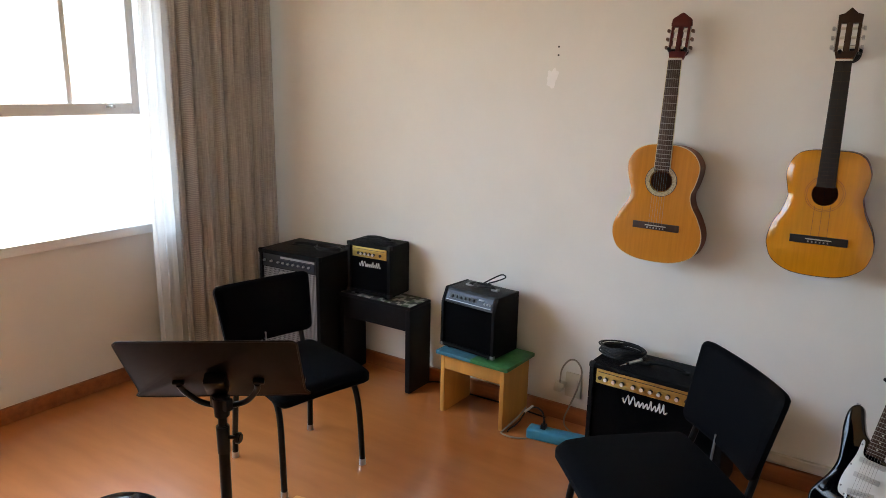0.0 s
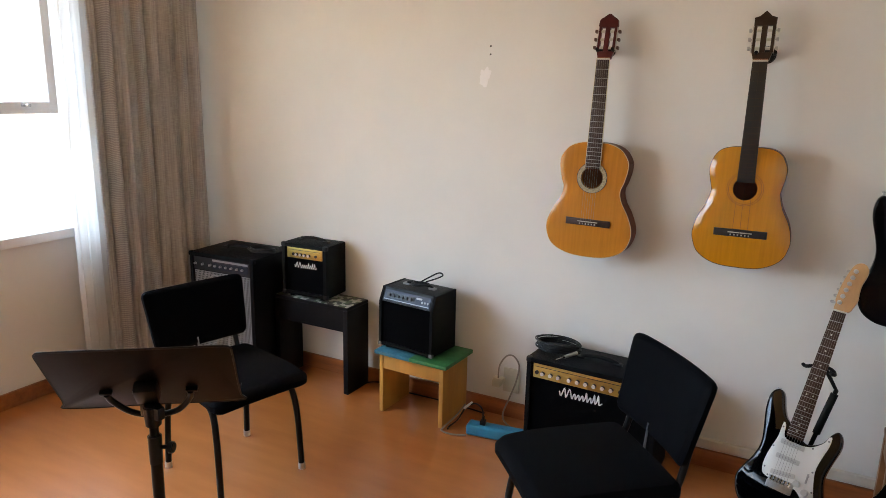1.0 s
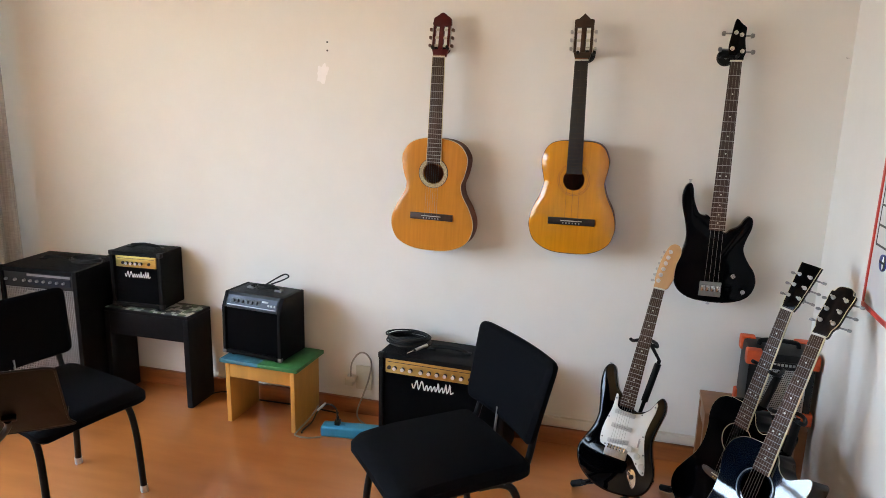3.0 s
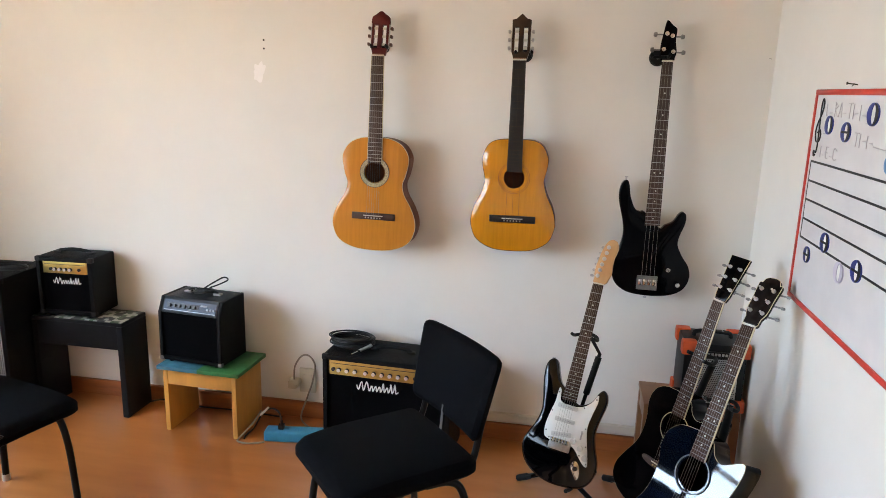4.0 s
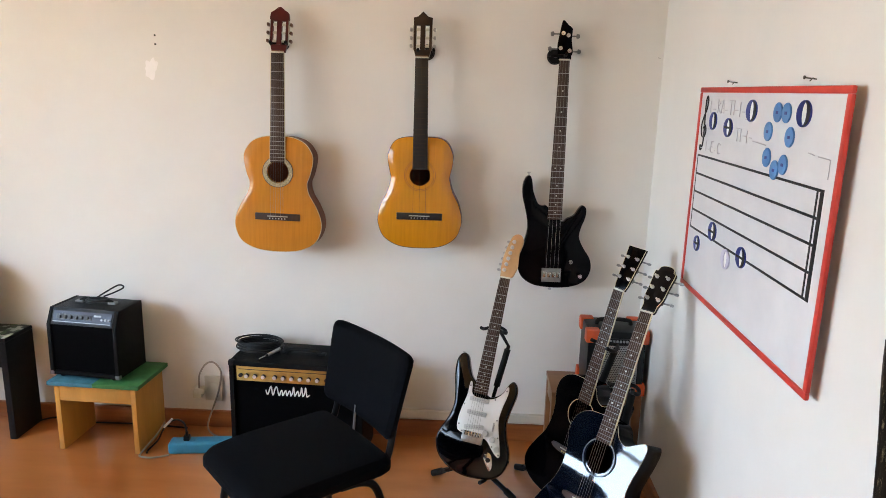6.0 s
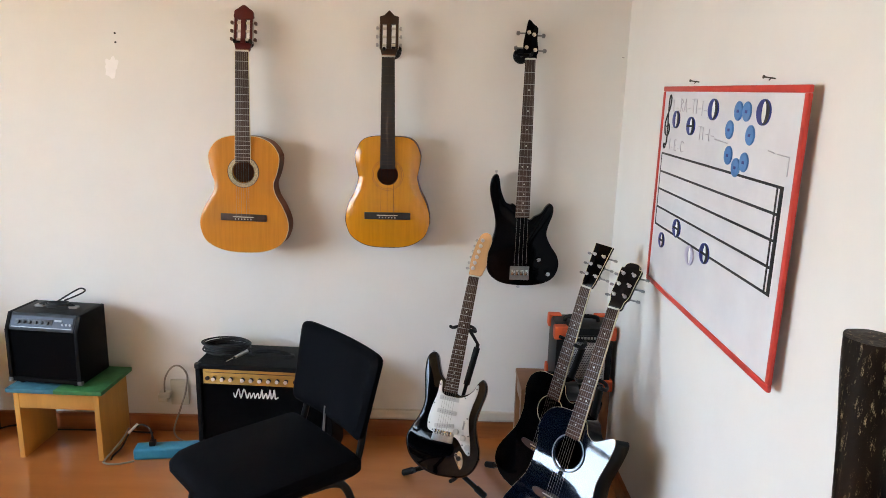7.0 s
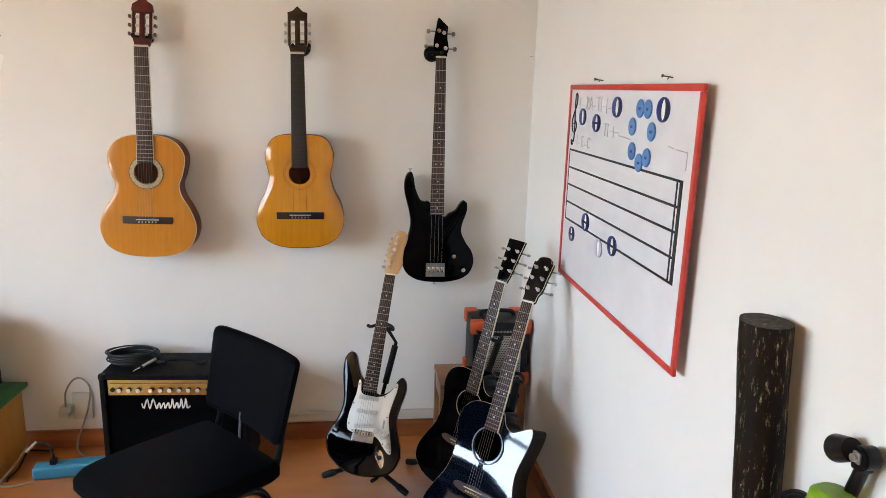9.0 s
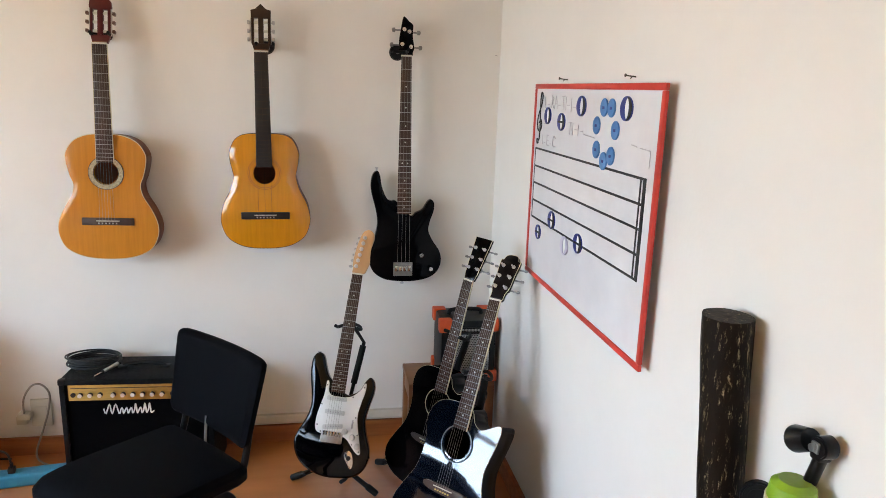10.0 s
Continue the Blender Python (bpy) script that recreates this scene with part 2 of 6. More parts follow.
def curtain_material(name, c1, c2, sheer=0.0, strips=()):
    mat = material(name, c1, 0.85)
    nt = mat.node_tree
    b = nt.nodes["Principled BSDF"]
    b.inputs["Sheen Weight"].default_value = 0.2
    co = nt.nodes.new("ShaderNodeTexCoord")
    cols = []
    for sc, det in (((30, 30, 420), 3), ((160, 160, 5), 4), ((14, 14, 3), 3)):
        mp = nt.nodes.new("ShaderNodeMapping")
        mp.inputs["Scale"].default_value = sc
        nt.links.new(co.outputs["Object"], mp.inputs["Vector"])
        n = nt.nodes.new("ShaderNodeTexNoise")
        n.inputs["Scale"].default_value, n.inputs["Detail"].default_value = 1.0, det
        nt.links.new(mp.outputs["Vector"], n.inputs["Vector"])
        cols.append(n.outputs["Fac"])
    a = nt.nodes.new("ShaderNodeMath")
    a.operation = "ADD"
    nt.links.new(cols[0], a.inputs[0])
    nt.links.new(cols[1], a.inputs[1])
    a2 = nt.nodes.new("ShaderNodeMath")
    a2.operation = "MULTIPLY_ADD"
    a2.inputs[1].default_value = 0.7
    nt.links.new(cols[2], a2.inputs[0])
    nt.links.new(a.outputs[0], a2.inputs[2])
    r = nt.nodes.new("ShaderNodeMapRange")
    r.inputs["From Min"].default_value, r.inputs["From Max"].default_value = 0.95, 1.75
    nt.links.new(a2.outputs[0], r.inputs["Value"])
    mx = nt.nodes.new("ShaderNodeMix")
    mx.data_type = "RGBA"
    mx.inputs["A"].default_value, mx.inputs["B"].default_value = (*c2, 1), (*c1, 1)
    nt.links.new(r.outputs["Result"], mx.inputs["Factor"])
    colour = mx.outputs["Result"]
    if strips:
        # drawn-thread bands: dark gaps crossed by pale rungs, a finger's width apart
        sep = nt.nodes.new("ShaderNodeSeparateXYZ")
        nt.links.new(co.outputs["Object"], sep.inputs[0])
        rung = nt.nodes.new("ShaderNodeMath")
        rung.operation = "MULTIPLY"
        rung.inputs[1].default_value = 2 * math.pi / 0.0115
        nt.links.new(sep.outputs["Z"], rung.inputs[0])
        wob = nt.nodes.new("ShaderNodeMath")
        wob.operation = "MULTIPLY_ADD"
        wob.inputs[1].default_value = 30.0
        nt.links.new(cols[2], wob.inputs[0])
        nt.links.new(rung.outputs[0], wob.inputs[2])
        sine = nt.nodes.new("ShaderNodeMath")
        sine.operation = "SINE"
        nt.links.new(wob.outputs[0], sine.inputs[0])
        pale = nt.nodes.new("ShaderNodeMapRange")
        pale.inputs["From Min"].default_value, pale.inputs["From Max"].default_value = -0.2, 0.8
        nt.links.new(sine.outputs[0], pale.inputs["Value"])
        band = nt.nodes.new("ShaderNodeMix")
        band.data_type = "RGBA"
        band.inputs["A"].default_value, band.inputs["B"].default_value = (*[c * 0.62 for c in c2], 1), (*[min(0.9, c * 1.15) for c in c1], 1)
        nt.links.new(pale.outputs["Result"], band.inputs["Factor"])
        for y0, half, amount in strips:
            off = nt.nodes.new("ShaderNodeMath")
            off.operation = "SUBTRACT"
            off.inputs[1].default_value = y0
            nt.links.new(sep.outputs["Y"], off.inputs[0])
            far = nt.nodes.new("ShaderNodeMath")
            far.operation = "ABSOLUTE"
            nt.links.new(off.outputs[0], far.inputs[0])
            mask = nt.nodes.new("ShaderNodeMapRange")
            mask.inputs["From Min"].default_value, mask.inputs["From Max"].default_value = half * 0.75, half
            mask.inputs["To Min"].default_value, mask.inputs["To Max"].default_value = amount, 0.0
            nt.links.new(far.outputs[0], mask.inputs["Value"])
            over = nt.nodes.new("ShaderNodeMix")
            over.data_type = "RGBA"
            nt.links.new(mask.outputs["Result"], over.inputs["Factor"])
            nt.links.new(colour, over.inputs["A"])
            nt.links.new(band.outputs["Result"], over.inputs["B"])
            colour = over.outputs["Result"]
    nt.links.new(colour, b.inputs["Base Color"])
    bp = nt.nodes.new("ShaderNodeBump")
    bp.inputs["Strength"].default_value, bp.inputs["Distance"].default_value = 0.5, 0.003
    nt.links.new(a.outputs[0], bp.inputs["Height"])
    nt.links.new(bp.outputs["Normal"], b.inputs["Normal"])
    tr = nt.nodes.new("ShaderNodeBsdfTranslucent")
    tr.inputs["Color"].default_value = (*c1, 1)
    ms = nt.nodes.new("ShaderNodeMixShader")
    ms.inputs["Fac"].default_value = 0.12 + sheer
    nt.links.new(b.outputs[0], ms.inputs[1])
    nt.links.new(tr.outputs[0], ms.inputs[2])
    out = ms
    if sheer:
        gaps = nt.nodes.new("ShaderNodeBsdfTransparent")
        out = nt.nodes.new("ShaderNodeMixShader")
        out.inputs["Fac"].default_value = 0.38
        nt.links.new(ms.outputs[0], out.inputs[1])
        nt.links.new(gaps.outputs[0], out.inputs[2])
    nt.links.new(out.outputs[0], nt.nodes["Material Output"].inputs["Surface"])
    return mat


def post_material():
    mat = material("dark_painted_log", (0.013, 0.008, 0.005), 0.5, vary=0.6, scale=14, stretch=(1, 1, 0.25), bump=1.0, bump_scale=45, spec=0.08)
    nt = mat.node_tree
    b = nt.nodes["Principled BSDF"]
    co = nt.nodes.new("ShaderNodeTexCoord")
    mp = nt.nodes.new("ShaderNodeMapping")
    mp.inputs["Scale"].default_value = (1, 1, 0.22)
    nt.links.new(co.outputs["Object"], mp.inputs["Vector"])
    n = nt.nodes.new("ShaderNodeTexNoise")
    n.inputs["Scale"].default_value, n.inputs["Detail"].default_value, n.inputs["Roughness"].default_value = 100, 10, 0.85
    nt.links.new(mp.outputs["Vector"], n.inputs["Vector"])
    r = nt.nodes.new("ShaderNodeMapRange")
    r.inputs["From Min"].default_value, r.inputs["From Max"].default_value = 0.56, 0.64
    nt.links.new(n.outputs["Fac"], r.inputs["Value"])
    mx = nt.nodes.new("ShaderNodeMix")
    mx.data_type = "RGBA"
    old = b.inputs["Base Color"].links[0].from_socket
    nt.links.new(old, mx.inputs["A"])
    mx.inputs["B"].default_value = (0.38, 0.30, 0.17, 1)
    nt.links.new(r.outputs["Result"], mx.inputs["Factor"])
    nt.links.new(mx.outputs["Result"], b.inputs["Base Color"])
    return mat


def bench_top_material():
    """Black oilcloth with a broken white and green print."""
    mat = material("printed_oilcloth", (0.02, 0.022, 0.02), 0.35)
    nt = mat.node_tree
    b = nt.nodes["Principled BSDF"]
    co = nt.nodes.new("ShaderNodeTexCoord")
    v = nt.nodes.new("ShaderNodeTexVoronoi")
    v.distance, v.inputs["Scale"].default_value, v.inputs["Randomness"].default_value = "CHEBYCHEV", 46, 0.55
    nt.links.new(co.outputs["Object"], v.inputs["Vector"])
    r = nt.nodes.new("ShaderNodeValToRGB")
    r.color_ramp.interpolation = "CONSTANT"
    r.color_ramp.elements[0].color = (0.02, 0.022, 0.02, 1)
    r.color_ramp.elements[1].position, r.color_ramp.elements[1].color = 0.5, (0.44, 0.45, 0.40, 1)
    e = r.color_ramp.elements.new(0.8)
    e.color = (0.06, 0.10, 0.05, 1)
    s = nt.nodes.new("ShaderNodeSeparateColor")
    nt.links.new(v.outputs["Color"], s.inputs["Color"])
    nt.links.new(s.outputs["Red"], r.inputs["Fac"])
    nt.links.new(r.outputs["Color"], b.inputs["Base Color"])
    return mat


M_FLOOR = floor_material()
M_CURTAIN = curtain_material("woven_curtain", (0.60, 0.585, 0.59), (0.29, 0.28, 0.285), strips=((-0.60, 0.03, 0.3), (-0.44, 0.014, 0.18), (-0.205, 0.018, 0.2)))
M_SHEER = curtain_material("sheer_curtain", (0.86, 0.845, 0.82), (0.66, 0.64, 0.61), 0.5)
M_POST = post_material()
M_BENCHTOP = bench_top_material()
M_GLASS = glass()


# ---- shaping helpers ----
def finish(name, bm, mat, smooth=True):
    bmesh.ops.recalc_face_normals(bm, faces=bm.faces)
    me = bpy.data.meshes.new(name)
    bm.to_mesh(me)
    bm.free()
    me.materials.append(mat)
    if smooth:
        me.shade_smooth()
        me.set_sharp_from_angle(angle=radians(38))
    return me


def part(name, bm, mat, parent, label=""):
    """Links a bmesh as one mesh object under a thing or a part."""
    ob = new(name, bm if isinstance(bm, bpy.types.Mesh) else finish(name, bm, mat))
    ob.parent = parent
    return tagged(ob, label)


def thing(name, m, label, category, group="", kind=""):
    ob = new(name)
    ob.empty_display_size = 0.1
    ob.matrix_world = m
    return tagged(ob, label, category, group, kind)


def single(name, bm, mat, m, label, category, group="", kind=""):
    ob = new(name, finish(name, bm, mat))
    ob.matrix_world = m
    return tagged(ob, label, category, group, kind)


def join(*bms):
    out = bmesh.new()
    for b in bms:
        me = bpy.data.meshes.new("tmp")
        b.to_mesh(me)
        b.free()
        out.from_mesh(me)
        bpy.data.meshes.remove(me)
    return out


def moved(bm, m):
    bmesh.ops.transform(bm, matrix=m, verts=bm.verts)
    return bm


def box(x0, x1, y0, y1, z0, z1, bevel=0.0, seg=2):
    bm = bmesh.new()
    bmesh.ops.create_cube(bm, size=1)
    for v in bm.verts:
        v.co = Vector(((x0 + x1) / 2 + v.co.x * (x1 - x0), (y0 + y1) / 2 + v.co.y * (y1 - y0), (z0 + z1) / 2 + v.co.z * (z1 - z0)))
    if bevel:
        bmesh.ops.bevel(bm, geom=bm.edges[:], offset=bevel, segments=seg, profile=0.6, affect="EDGES", clamp_overlap=True)
    return bm


def cyl(p0, p1, r0, r1=None, n=20, bevel=0.0):
    p0, p1 = Vector(p0), Vector(p1)
    bm = bmesh.new()
    bmesh.ops.create_cone(bm, cap_ends=True, segments=n, radius1=r0, radius2=r0 if r1 is None else r1, depth=(p1 - p0).length)
    if bevel:
        caps = [e for e in bm.edges if abs(e.verts[0].co.z - e.verts[1].co.z) < 1e-6]
        bmesh.ops.bevel(bm, geom=caps, offset=bevel, segments=2, affect="EDGES", clamp_overlap=True)
    q = (p1 - p0).to_track_quat("Z", "Y").to_matrix().to_4x4()
    return moved(bm, Matrix.Translation((p0 + p1) / 2) @ q)


def smooth_path(points, per=6, closed=False):
    """Catmull-Rom through the points."""
    P = [Vector(p) for p in points]
    n = len(P)
    out = []
    for i in range(n if closed else n - 1):
        a, b, c, d = (P[(i + k) % n] if closed else P[min(max(i + k, 0), n - 1)] for k in (-1, 0, 1, 2))
        for s in range(per):
            t = s / per
            out.append(0.5 * ((2 * b) + (c - a) * t + (2 * a - 5 * b + 4 * c - d) * t * t + (3 * b - a - 3 * c + d) * t ** 3))
    if not closed:
        out.append(P[-1])
    return out


def tube(points, r, n=8, per=6, closed=False, smooth=True):
    """A round bar along the points."""
    P = smooth_path(points, per, closed) if smooth else [Vector(p) for p in points]
    bm = bmesh.new()
    rings = []
    up = Vector((0, 0, 1))
    m = len(P)
    for i, p in enumerate(P):
        d = (P[(i + 1) % m] - P[i - 1]) if closed else (P[min(i + 1, m - 1)] - P[max(i - 1, 0)])
        d.normalize()
        side = up - d * up.dot(d)
        if side.length < 0.05:
            side = Vector((1, 0, 0)) - d * d.x
        side.normalize()
        up = side
        other = d.cross(side)
        rings.append([bm.verts.new(p + r * (math.cos(2 * math.pi * k / n) * side + math.sin(2 * math.pi * k / n) * other)) for k in range(n)])
    for i in range(m if closed else m - 1):
        a, b = rings[i], rings[(i + 1) % m]
        for k in range(n):
            bm.faces.new((a[k], a[(k + 1) % n], b[(k + 1) % n], b[k]))
    if not closed:
        bm.faces.new(rings[0][::-1])
        bm.faces.new(rings[-1])
    return bm


def prism(outline, y0, y1, bevel=0.0, seg=2):
    """A slab whose outline lies in the x-z plane, from y0 (front) to y1 (back)."""
    bm = bmesh.new()
    f = [bm.verts.new((p[0], y0, p[1])) for p in outline]
    b = [bm.verts.new((p[0], y1, p[1])) for p in outline]
    n = len(outline)
    front, back = bm.faces.new(f), bm.faces.new(b[::-1])
    for i in range(n):
        bm.faces.new((f[i], b[i], b[(i + 1) % n], f[(i + 1) % n]))
    bmesh.ops.recalc_face_normals(bm, faces=bm.faces)
    if bevel:
        edges = [e for e in bm.edges if any(ff in (front, back) for ff in e.link_faces)]
        bmesh.ops.bevel(bm, geom=edges, offset=bevel, segments=seg, profile=0.5, affect="EDGES", clamp_overlap=True)
    return bm


def curve2d(points, per=6):
    return [(p.x, p.y) for p in smooth_path([(a, b, 0) for a, b in points], per, True)]


def mirrored(half):
    """A closed outline from one half, given from the top centre down to the bottom centre as (half width, height)."""
    return curve2d(half + [(-a, b) for a, b in half[-2:0:-1]])


def lathe(profile, n=28):
    bm = bmesh.new()
    rings = [[bm.verts.new((r * math.cos(2 * math.pi * k / n), r * math.sin(2 * math.pi * k / n), z)) for k in range(n)] for r, z in profile]
    for a, b in zip(rings, rings[1:]):
        for k in range(n):
            bm.faces.new((a[k], a[(k + 1) % n], b[(k + 1) % n], b[k]))
    bm.faces.new(rings[0][::-1])
    bm.faces.new(rings[-1])
    return bm


def sheet(path, z0, z1, thick, flare=0.0, rows=10):
    """A hanging cloth: a wavy plan line drawn down from z1 to z0, with thickness."""
    bm = bmesh.new()
    n = len(path)
    grid = [[], []]
    for side in (0, 1):
        for j in range(rows + 1):
            t = j / rows
            row = []
            for i, p in enumerate(path):
                d = path[min(i + 1, n - 1)] - path[max(i - 1, 0)]
                nn = Vector((-d.y, d.x, 0)).normalized()
                wob = 0.006 * noise.noise((p.x * 9, p.y * 9, t * 3 + 5))
                q = p + nn * (wob + side * thick) + Vector((0, 0, z1 + (z0 - z1) * t))
                q += nn * flare * t * math.sin(i * 0.9)
                row.append(bm.verts.new(q))
            grid[side].append(row)
    for side in (0, 1):
        for j in range(rows):
            for i in range(n - 1):
                g = grid[side]
                bm.faces.new((g[j][i], g[j][i + 1], g[j + 1][i + 1], g[j + 1][i]))
    for j in range(rows):
        for i in (0, n - 1):
            bm.faces.new((grid[0][j][i], grid[0][j + 1][i], grid[1][j + 1][i], grid[1][j][i]))
    for i in range(n - 1):
        for j in (0, rows):
            bm.faces.new((grid[0][j][i], grid[0][j][i + 1], grid[1][j][i + 1], grid[1][j][i]))
    return bm


HERE = Matrix.Identity(4)


def setting(name, bm, mat, label, category):
    return single(name, bm, mat, HERE, label, category, kind="structure")


# ---- the room ----
setting("wall_north", box(LEFT - 0.2, 0.2, 0, 0.2, 0, TOP), M_WALL, "off-white painted plaster wall hung with guitars", "wall")
setting("wall_east", box(0, 0.2, REAR, 0, 0, TOP), M_WALL, "off-white painted plaster wall with a whiteboard", "wall")
setting("wall_south", box(LEFT - 0.2, 0.2, REAR - 0.2, REAR, 0, TOP), M_WALL, "plain off-white wall closing the room", "wall")
setting("wall_west", join(box(LEFT - 0.2, LEFT, REAR, 0, 0, WIN_Z0 - 0.05), box(LEFT - 0.2, LEFT, REAR, 0, WIN_Z1, TOP),
                          box(LEFT - 0.2, LEFT, REAR, WIN_Y0, WIN_Z0 - 0.05, WIN_Z1), box(LEFT - 0.2, LEFT, WIN_Y1, 0, WIN_Z0 - 0.05, WIN_Z1)),
        M_WALL, "off-white painted wall with a wide window", "wall")
setting("ceiling", box(LEFT - 0.2, 0.2, REAR - 0.2, 0.2, TOP, TOP + 0.15), M_CEIL, "plain unseen ceiling, tinted yellow to warm the bounced light", "ceiling")
setting("floor", box(LEFT - 0.2, 0.2, REAR - 0.2, 0.2, -0.1, 0), M_FLOOR, "glossy orange-brown varnished wood floor", "floor")


def skirting(x0, x1, y0, y1):
    return box(x0, x1, y0, y1, 0, 0.078, 0.004)


setting("baseboard_north", skirting(LEFT + 0.02, -0.02, -0.018, 0), M_TRIM, "reddish varnished wooden baseboard", "baseboard")
setting("baseboard_east", skirting(-0.018, 0, REAR, 0), M_TRIM, "reddish varnished wooden baseboard", "baseboard")
setting("baseboard_west", skirting(LEFT, LEFT + 0.018, REAR, 0), M_TRIM, "reddish varnished wooden baseboard", "baseboard")
setting("trim_conduit", join(box(-1.75, -0.02, -0.014, 0, 0.085, 0.118, 0.003), box(-1.75, -0.02, -0.02, 0, 0.118, 0.128, 0.003)), M_CONDUIT,
        "painted cable trunking running along the wall", "trim")


def window():
    w = thing("window_1", pose(LEFT, 0, 0), "white-painted window with bright overcast daylight behind", "window", kind="structure")
    x0, x1 = -0.055, -0.008
    part("sill", box(-0.2, 0.03, WIN_Y0 - 0.03, WIN_Y1 + 0.03, WIN_Z0 - 0.048, WIN_Z0, 0.006), M_WHITE, w, "white painted window sill")
    fr = part("window_frame", join(box(x0, x1, WIN_Y0, WIN_Y0 + 0.06, WIN_Z0, WIN_Z1), box(x0, x1, WIN_Y1 - 0.03, WIN_Y1, WIN_Z0, WIN_Z1),
                              box(x0, x1, WIN_Y0 + 0.06, WIN_Y1 - 0.03, WIN_Z1 - 0.06, WIN_Z1)), M_WHITE, w)
    part("transom", box(x0 - 0.002, x1 + 0.012, WIN_Y0 + 0.06, STILE - 0.043, 1.381, 1.437, 0.006), M_WHITE, w)
    part("sash_stile", box(x0 - 0.002, x1 + 0.010, STILE - 0.043, STILE, 1.381, WIN_Z1 - 0.06, 0.004), M_WHITE, w)
    part("latch", join(box(x1 + 0.012, x1 + 0.03, -0.94, -0.90, 1.415, 1.427, 0.003), cyl((x1 + 0.03, -0.92, 1.421), (x1 + 0.045, -0.92, 1.421), 0.008)), M_STEEL, w, "small grey window latch")
    y = -1.103
    bar = finish("mullion", box(x0 + 0.01, x1 - 0.005, -0.013, 0.013, 1.434, WIN_Z1 - 0.06, 0.003), M_WHITE)
    pane = finish("pane", box(-0.032, -0.028, -0.145, 0.145, 1.434, WIN_Z1 - 0.06), M_GLASS)
    while y > WIN_Y0 + 0.1:
        b = part("mullion", bar, None, w)
        b.location = (0, y, 0)
        p = part("pane", pane, None, w)
        p.location = (0, (y + 0.163), 0)
        p.visible_shadow = False
        y -= 0.325
    p = part("pane", box(-0.032, -0.028, WIN_Y0 + 0.06, WIN_Y1 - 0.03, WIN_Z0, 1.378), M_GLASS, w)
    p.visible_shadow = False


window()
# unseen ground sheet, added so that sunlight bounces warmly up through the window
setting("ground", box(-400, 400, -400, 400, -0.8, -0.4), M_GROUND, "unseen ground outside the window, added to bounce warm sunlight in", "ground")


def folds(a, b, amp, waves, n, seed):
    a, b = Vector(a), Vector(b)
    d = (b - a)
    nn = Vector((-d.y, d.x, 0)).normalized()
    out = []
    for i in range(n + 1):
        t = i / n
        ph = t * waves * 2 * math.pi + 1.2 * noise.noise((seed, t * 4, 0))
        out.append(a + d * t + nn * amp * (math.sin(ph) + 0.35 * math.sin(2.3 * ph + seed)))
    return out


single("curtain", sheet(folds((-3.735, -0.105, 0), (-3.845, -0.685, 0), 0.016, 7.5, 150, 1.3), 0.04, 2.5, 0.004, 0.004), M_CURTAIN, HERE,
       "heavy beige woven curtain drawn into folds in the corner", "curtain")
single("sheer_curtain", sheet(folds((-3.88, -0.66, 0), (-3.80, -0.86, 0), 0.022, 3.2, 70, 4.1), 0.06, 2.5, 0.002, 0.003), M_SHEER, HERE,
       "thin white sheer curtain gathered beside the window", "curtain")


# ---- chairs ----
def cushion(hx, hy, hz, r, edge, n=22):
    """Upholstered pad, thin along x: rounded-rectangle outline with corner radius r, pillowed towards its edges."""
    bm = bmesh.new()
    bmesh.ops.create_cube(bm, size=2)
    bmesh.ops.subdivide_edges(bm, edges=bm.edges[:], cuts=n, use_grid_fill=True)
    for v in bm.verts:
        sx = v.co.x
        y, z = v.co.y * hy, v.co.z * hz
        ay, az = abs(y) - (hy - r), abs(z) - (hz - r)
        if ay > 0 and az > 0:
            m = max(ay, az)
            k = m / math.hypot(ay, az)
            y, z = math.copysign(hy - r + ay * k, y), math.copysign(hz - r + az * k, z)
            d = r - m
        else:
            d = min(hy - abs(y), hz - abs(z))
        q = min(max(d / edge, 0), 1)
        prof = math.sqrt(max(0.0, 1 - (1 - q) ** 2))
        v.co = Vector((sx * hx * (0.35 + 0.65 * prof), y, z))
    return bm


